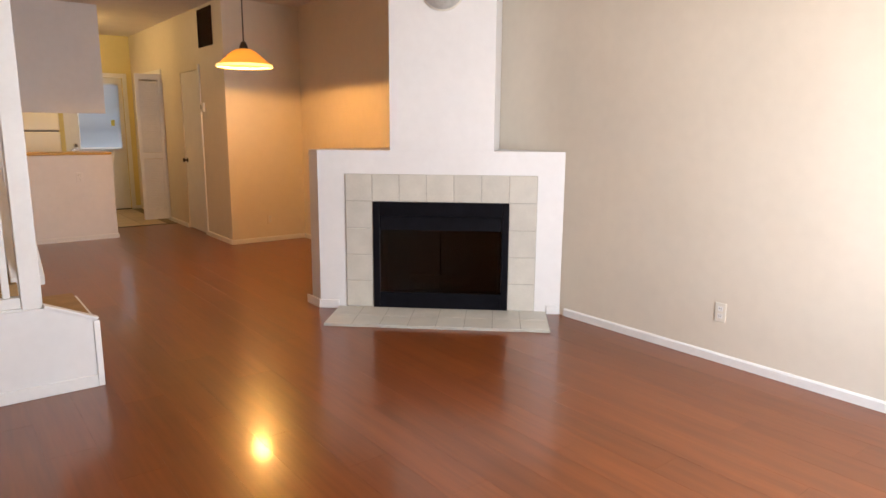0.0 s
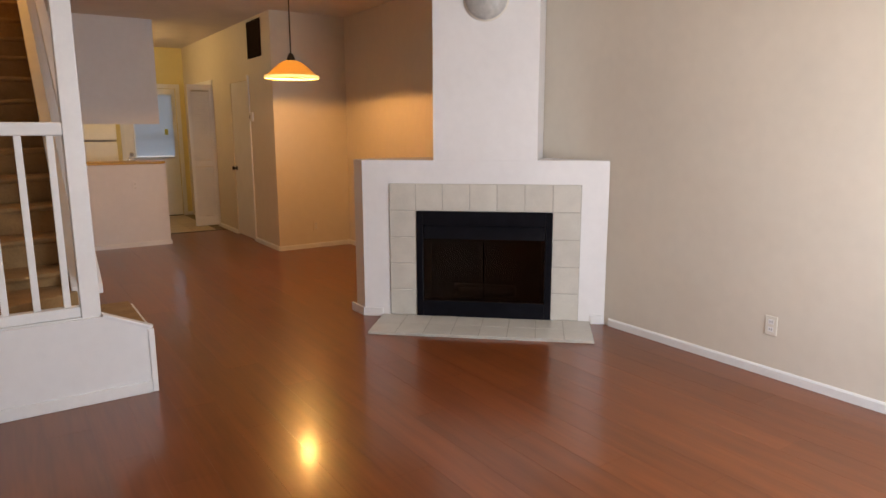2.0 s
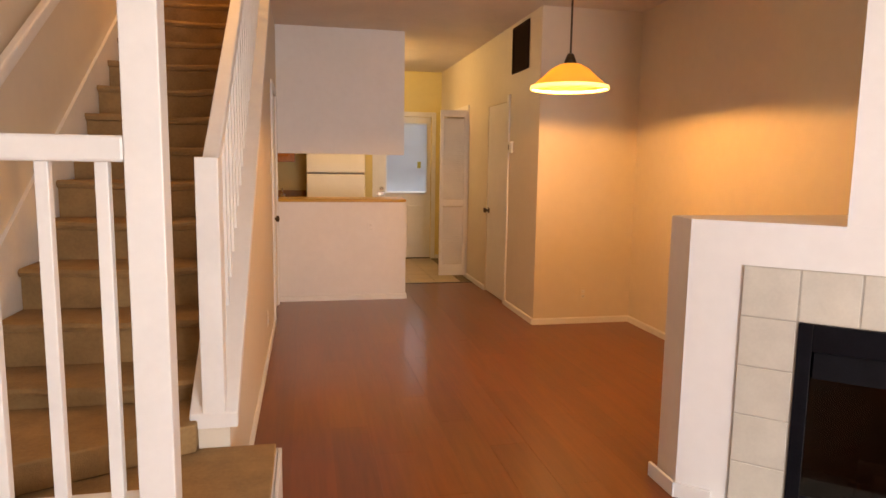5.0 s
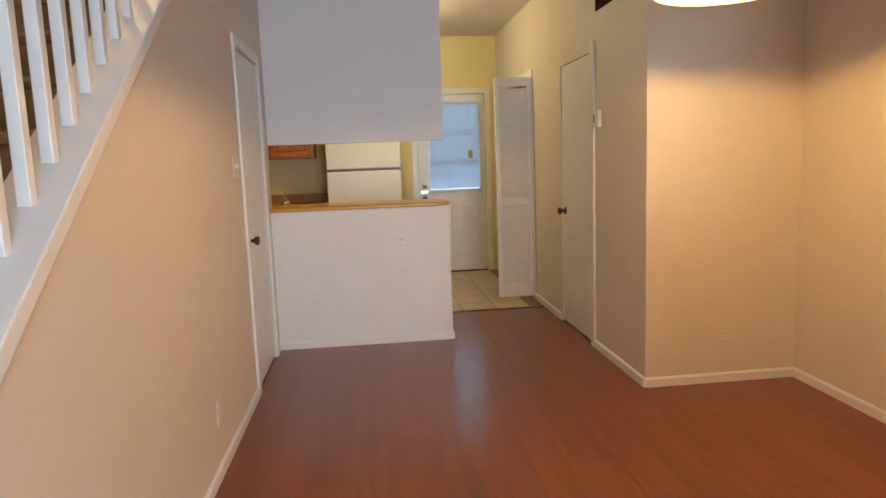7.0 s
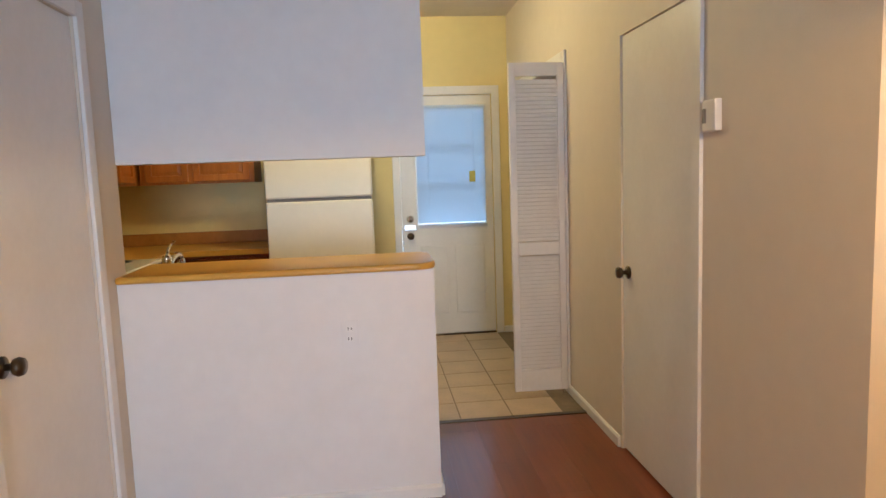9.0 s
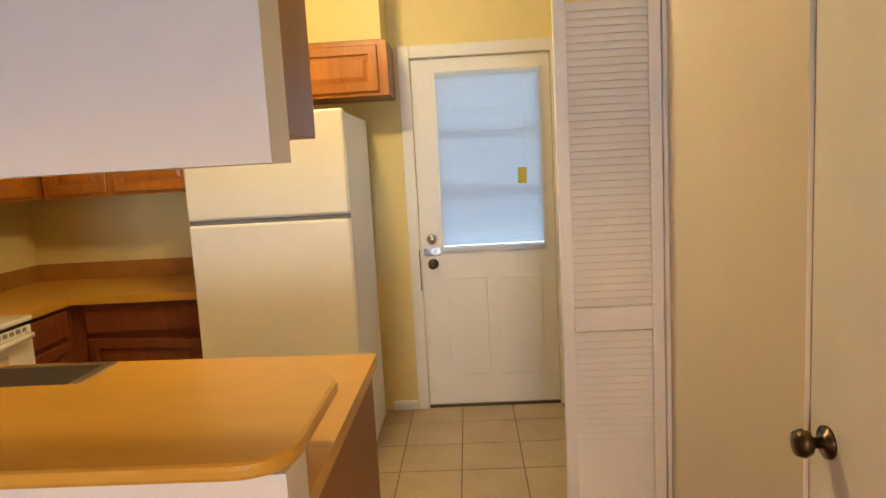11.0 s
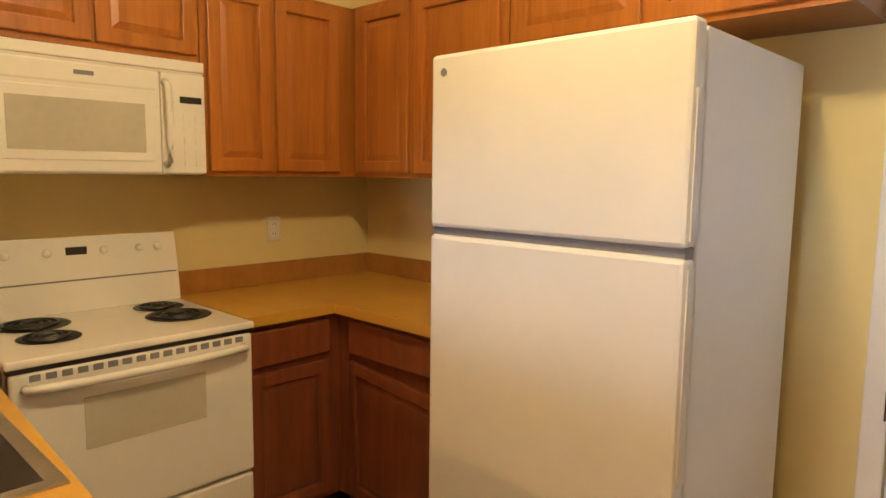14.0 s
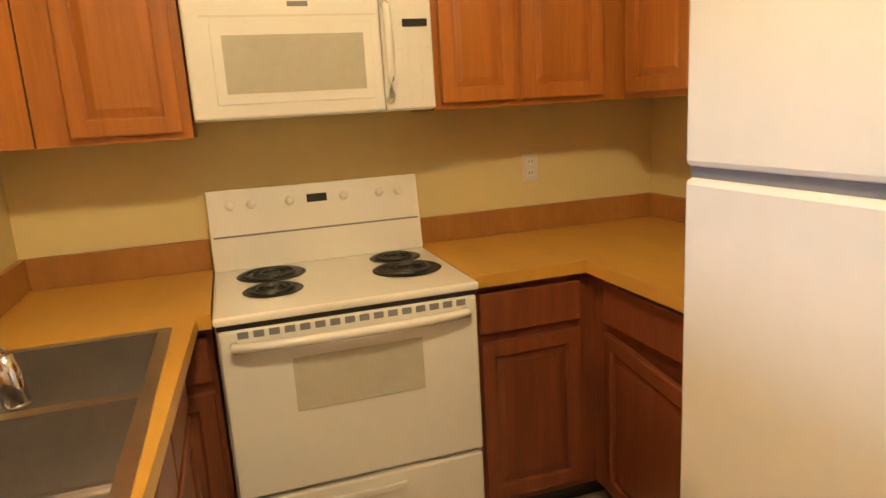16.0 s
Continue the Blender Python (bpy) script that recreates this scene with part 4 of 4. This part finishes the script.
part("pivot", rod(bmesh.new(), (bx1 - 0.02, by + 0.014, 0.0), (bx1 - 0.02, by + 0.014, 0.03), 0.006), CHROME, bif)

# ---- small fixtures ----
def plate(label, m, kind="outlet", cover=PLATE):
    ob = thing("wall_outlet" if kind == "outlet" else "light_switch", label, kind)
    half = 0.035 if kind == "outlet" else 0.058
    part("cover", moved(boxes((-half, -0.057, 0, half, 0.057, 0.005), bevel=0.002), m), cover, ob)
    if kind == "outlet":
        for s in (-1, 1):
            part("socket", moved(boxes((-0.016, s * 0.022 - 0.014, 0.005, 0.016, s * 0.022 + 0.014, 0.0065)), m), TRIM, ob)
            part("slot", moved(boxes((-0.008, s * 0.022 - 0.006, 0.0066, -0.005, s * 0.022 + 0.006, 0.0068), (0.005, s * 0.022 - 0.006, 0.0066, 0.008, s * 0.022 + 0.006, 0.0068)), m), DARK, ob)
    else:
        for x in (-0.023, 0.023):
            part("toggle", moved(boxes((x - 0.005, -0.011, 0.005, x + 0.005, 0.011, 0.014), bevel=0.002), m), TRIM, ob)
    return ob


plate("ivory outlet plate low on the living room wall", pose(XR - 0.0005, 0.82, 0.305, 90, 0, -90))
plate("painted-over outlet plate low on the closet wall", pose(4.30, YA - 0.0005, 0.27, 90, 0, 0), "outlet", WALL)
plate("white painted-over outlet on the white half wall", pose(2.51, YP - 0.0005, 0.757, 90, 0, 0), "outlet", WHITE)
plate("ivory outlet plate low on the stair wall", pose(XD + 0.0005, 5.71, 0.28, 90, 0, 90))
plate("ivory double light switch beside the closet door", pose(XD + 0.0005, 6.50, 1.36, 90, 0, 90), "light switch")
plate("ivory outlet plate above the kitchen counter", pose(XK + 0.0005, 10.0, 1.17, 90, 0, 90))

chime = thing("thermostat", "small white wall thermostat beside the hall door", "thermostat")
part("case", boxes((XA - 0.028, 7.04, 1.53, XA - 0.0005, 7.13, 1.64), bevel=0.005), TRIM, chime)
part("dial_window", boxes((XA - 0.0295, 7.10, 1.56, XA - 0.0275, 7.125, 1.61)), GASKET, chime, "grey reading window")
vent = thing("return_air_grille", "dark brown return air grille high on the hall wall", "vent")
part("frame", boxes((XA - 0.012, 6.65, 2.28, XA - 0.0005, 7.13, 2.31), (XA - 0.012, 6.65, 2.68, XA - 0.0005, 7.13, 2.71), (XA - 0.012, 6.65, 2.31, XA - 0.0005, 6.68, 2.68), (XA - 0.012, 7.10, 2.31, XA - 0.0005, 7.13, 2.68), bevel=0.002), VENT, vent)
part("backing", boxes((XA - 0.003, 6.68, 2.31, XA - 0.0005, 7.10, 2.68)), VENT, vent)
for i in range(14):
    part("slat", moved(boxes((-0.006, 6.68, -0.001, 0.006, 7.10, 0.001)), pose(XA - 0.008, 0, 2.325 + 0.0265 * i, 0, -40, 0)), VENT, vent)
smoke = thing("smoke_detector", "small round smoke detector on the ceiling", "smoke detector")
part("case", moved(lathe([(0, -0.035), (0.045, -0.032), (0.06, -0.012), (0.062, -0.0005), (0, -0.0005)]), pose(1.86, 5.25, ZC)), PLATE, smoke, smooth=True)
kl = thing("ceiling_light", "round frosted kitchen ceiling light, switched on", "ceiling light")
part("base", moved(lathe([(0, -0.02), (0.14, -0.02), (0.14, -0.0005), (0, -0.0005)]), pose(2.50, 9.0, ZC)), PLATE, kl, smooth=True)
part("bowl", moved(lathe([(0.15, -0.021), (0.155, -0.04), (0.12, -0.085), (0.0, -0.105)]), pose(2.50, 9.0, ZC)), FIXTURE, kl, "frosted glass bowl, glowing", True)

# ---- front window ----
win = structure("window_1", boxes((2.62, Y0 - 0.10, 0.45, 2.665, Y0 - 0.05, 2.15), (4.275, Y0 - 0.10, 0.45, 4.32, Y0 - 0.05, 2.15), (2.665, Y0 - 0.10, 0.45, 4.275, Y0 - 0.05, 0.495), (2.665, Y0 - 0.10, 2.105, 4.275, Y0 - 0.05, 2.15), (3.445, Y0 - 0.10, 0.495, 3.495, Y0 - 0.05, 2.105)), TRIM, "white framed front window")
for a, b in ((2.665, 3.445), (3.495, 4.275)):
    part("pane", boxes((a, Y0 - 0.078, 0.495, b, Y0 - 0.072, 2.105)), PANE, win).visible_shadow = False
structure("backdrop", boxes((2.2, YB + 1.2, 0.0, 4.6, YB + 1.22, 3.0)), BACKDROP, "bright pale distance outside the back door")

# ---- floor boards and tiles ----
boards = {}
rng = random.Random(5)
floor = structure("floor", boxes((XL, Y0, -0.0115, XR, YT, -0.0011)), WOOD_FLOOR, "cherry laminate board floor, glossy")
W = 0.195


def board(x, y, w, l):
    key = (round(w, 3), round(l, 3))
    if key not in boards:
        ob = part("plank", boxes((0.0004, 0.0004, -0.0090, w - 0.0004, l - 0.0004, 0.0)), WOOD_FLOOR, floor)
        boards[key] = ob.data
    else:
        ob = new("plank", boards[key])
        ob.parent = floor
    ob.matrix_basis = pose(x, y, 0)


n = 0
x = XL
while x < XR - 0.01:
    w = min(W, XR - x)
    x_in_hall = x + w / 2
    y = Y0
    y_end = 2.61 if x_in_hall < XD else (YT if x < XA - 0.02 else YA)
    l = (1.215, 0.8, 0.45)[n % 3]
    while y < y_end - 0.02:
        l2 = min(l, y_end - y)
        board(x, y, w, l2)
        y += l2
        l = 1.215
    n += 1
    x += w

tiles = structure("floor_kitchen", boxes((XL, YT + 0.002, -0.0115, XA, YB, -0.0062)), GROUT, "beige ceramic tile floor")
tm = None
S = 0.305
for i in range(11):
    for j in range(8):
        x, y = XL + 0.03 + S * i, YT + 0.006 + S * j
        if x + S > XA + 0.02 or y > YB - 0.02:
            continue
        if tm is None:
            ob = part("floor_tile", boxes((0.003, 0.003, -0.006, S - 0.003, S - 0.003, 0.0), bevel=0.0015), TILE_FLOOR, tiles)
            tm = ob.data
        else:
            ob = new("floor_tile", tm)
            ob.parent = tiles
        ob.matrix_basis = pose(x, y, 0)
structure("floor_strip", boxes((2.878, YT - 0.02, -0.001, XA, YT + 0.02, 0.006), bevel=0.002), BRONZE, "threshold strip between boards and tiles")
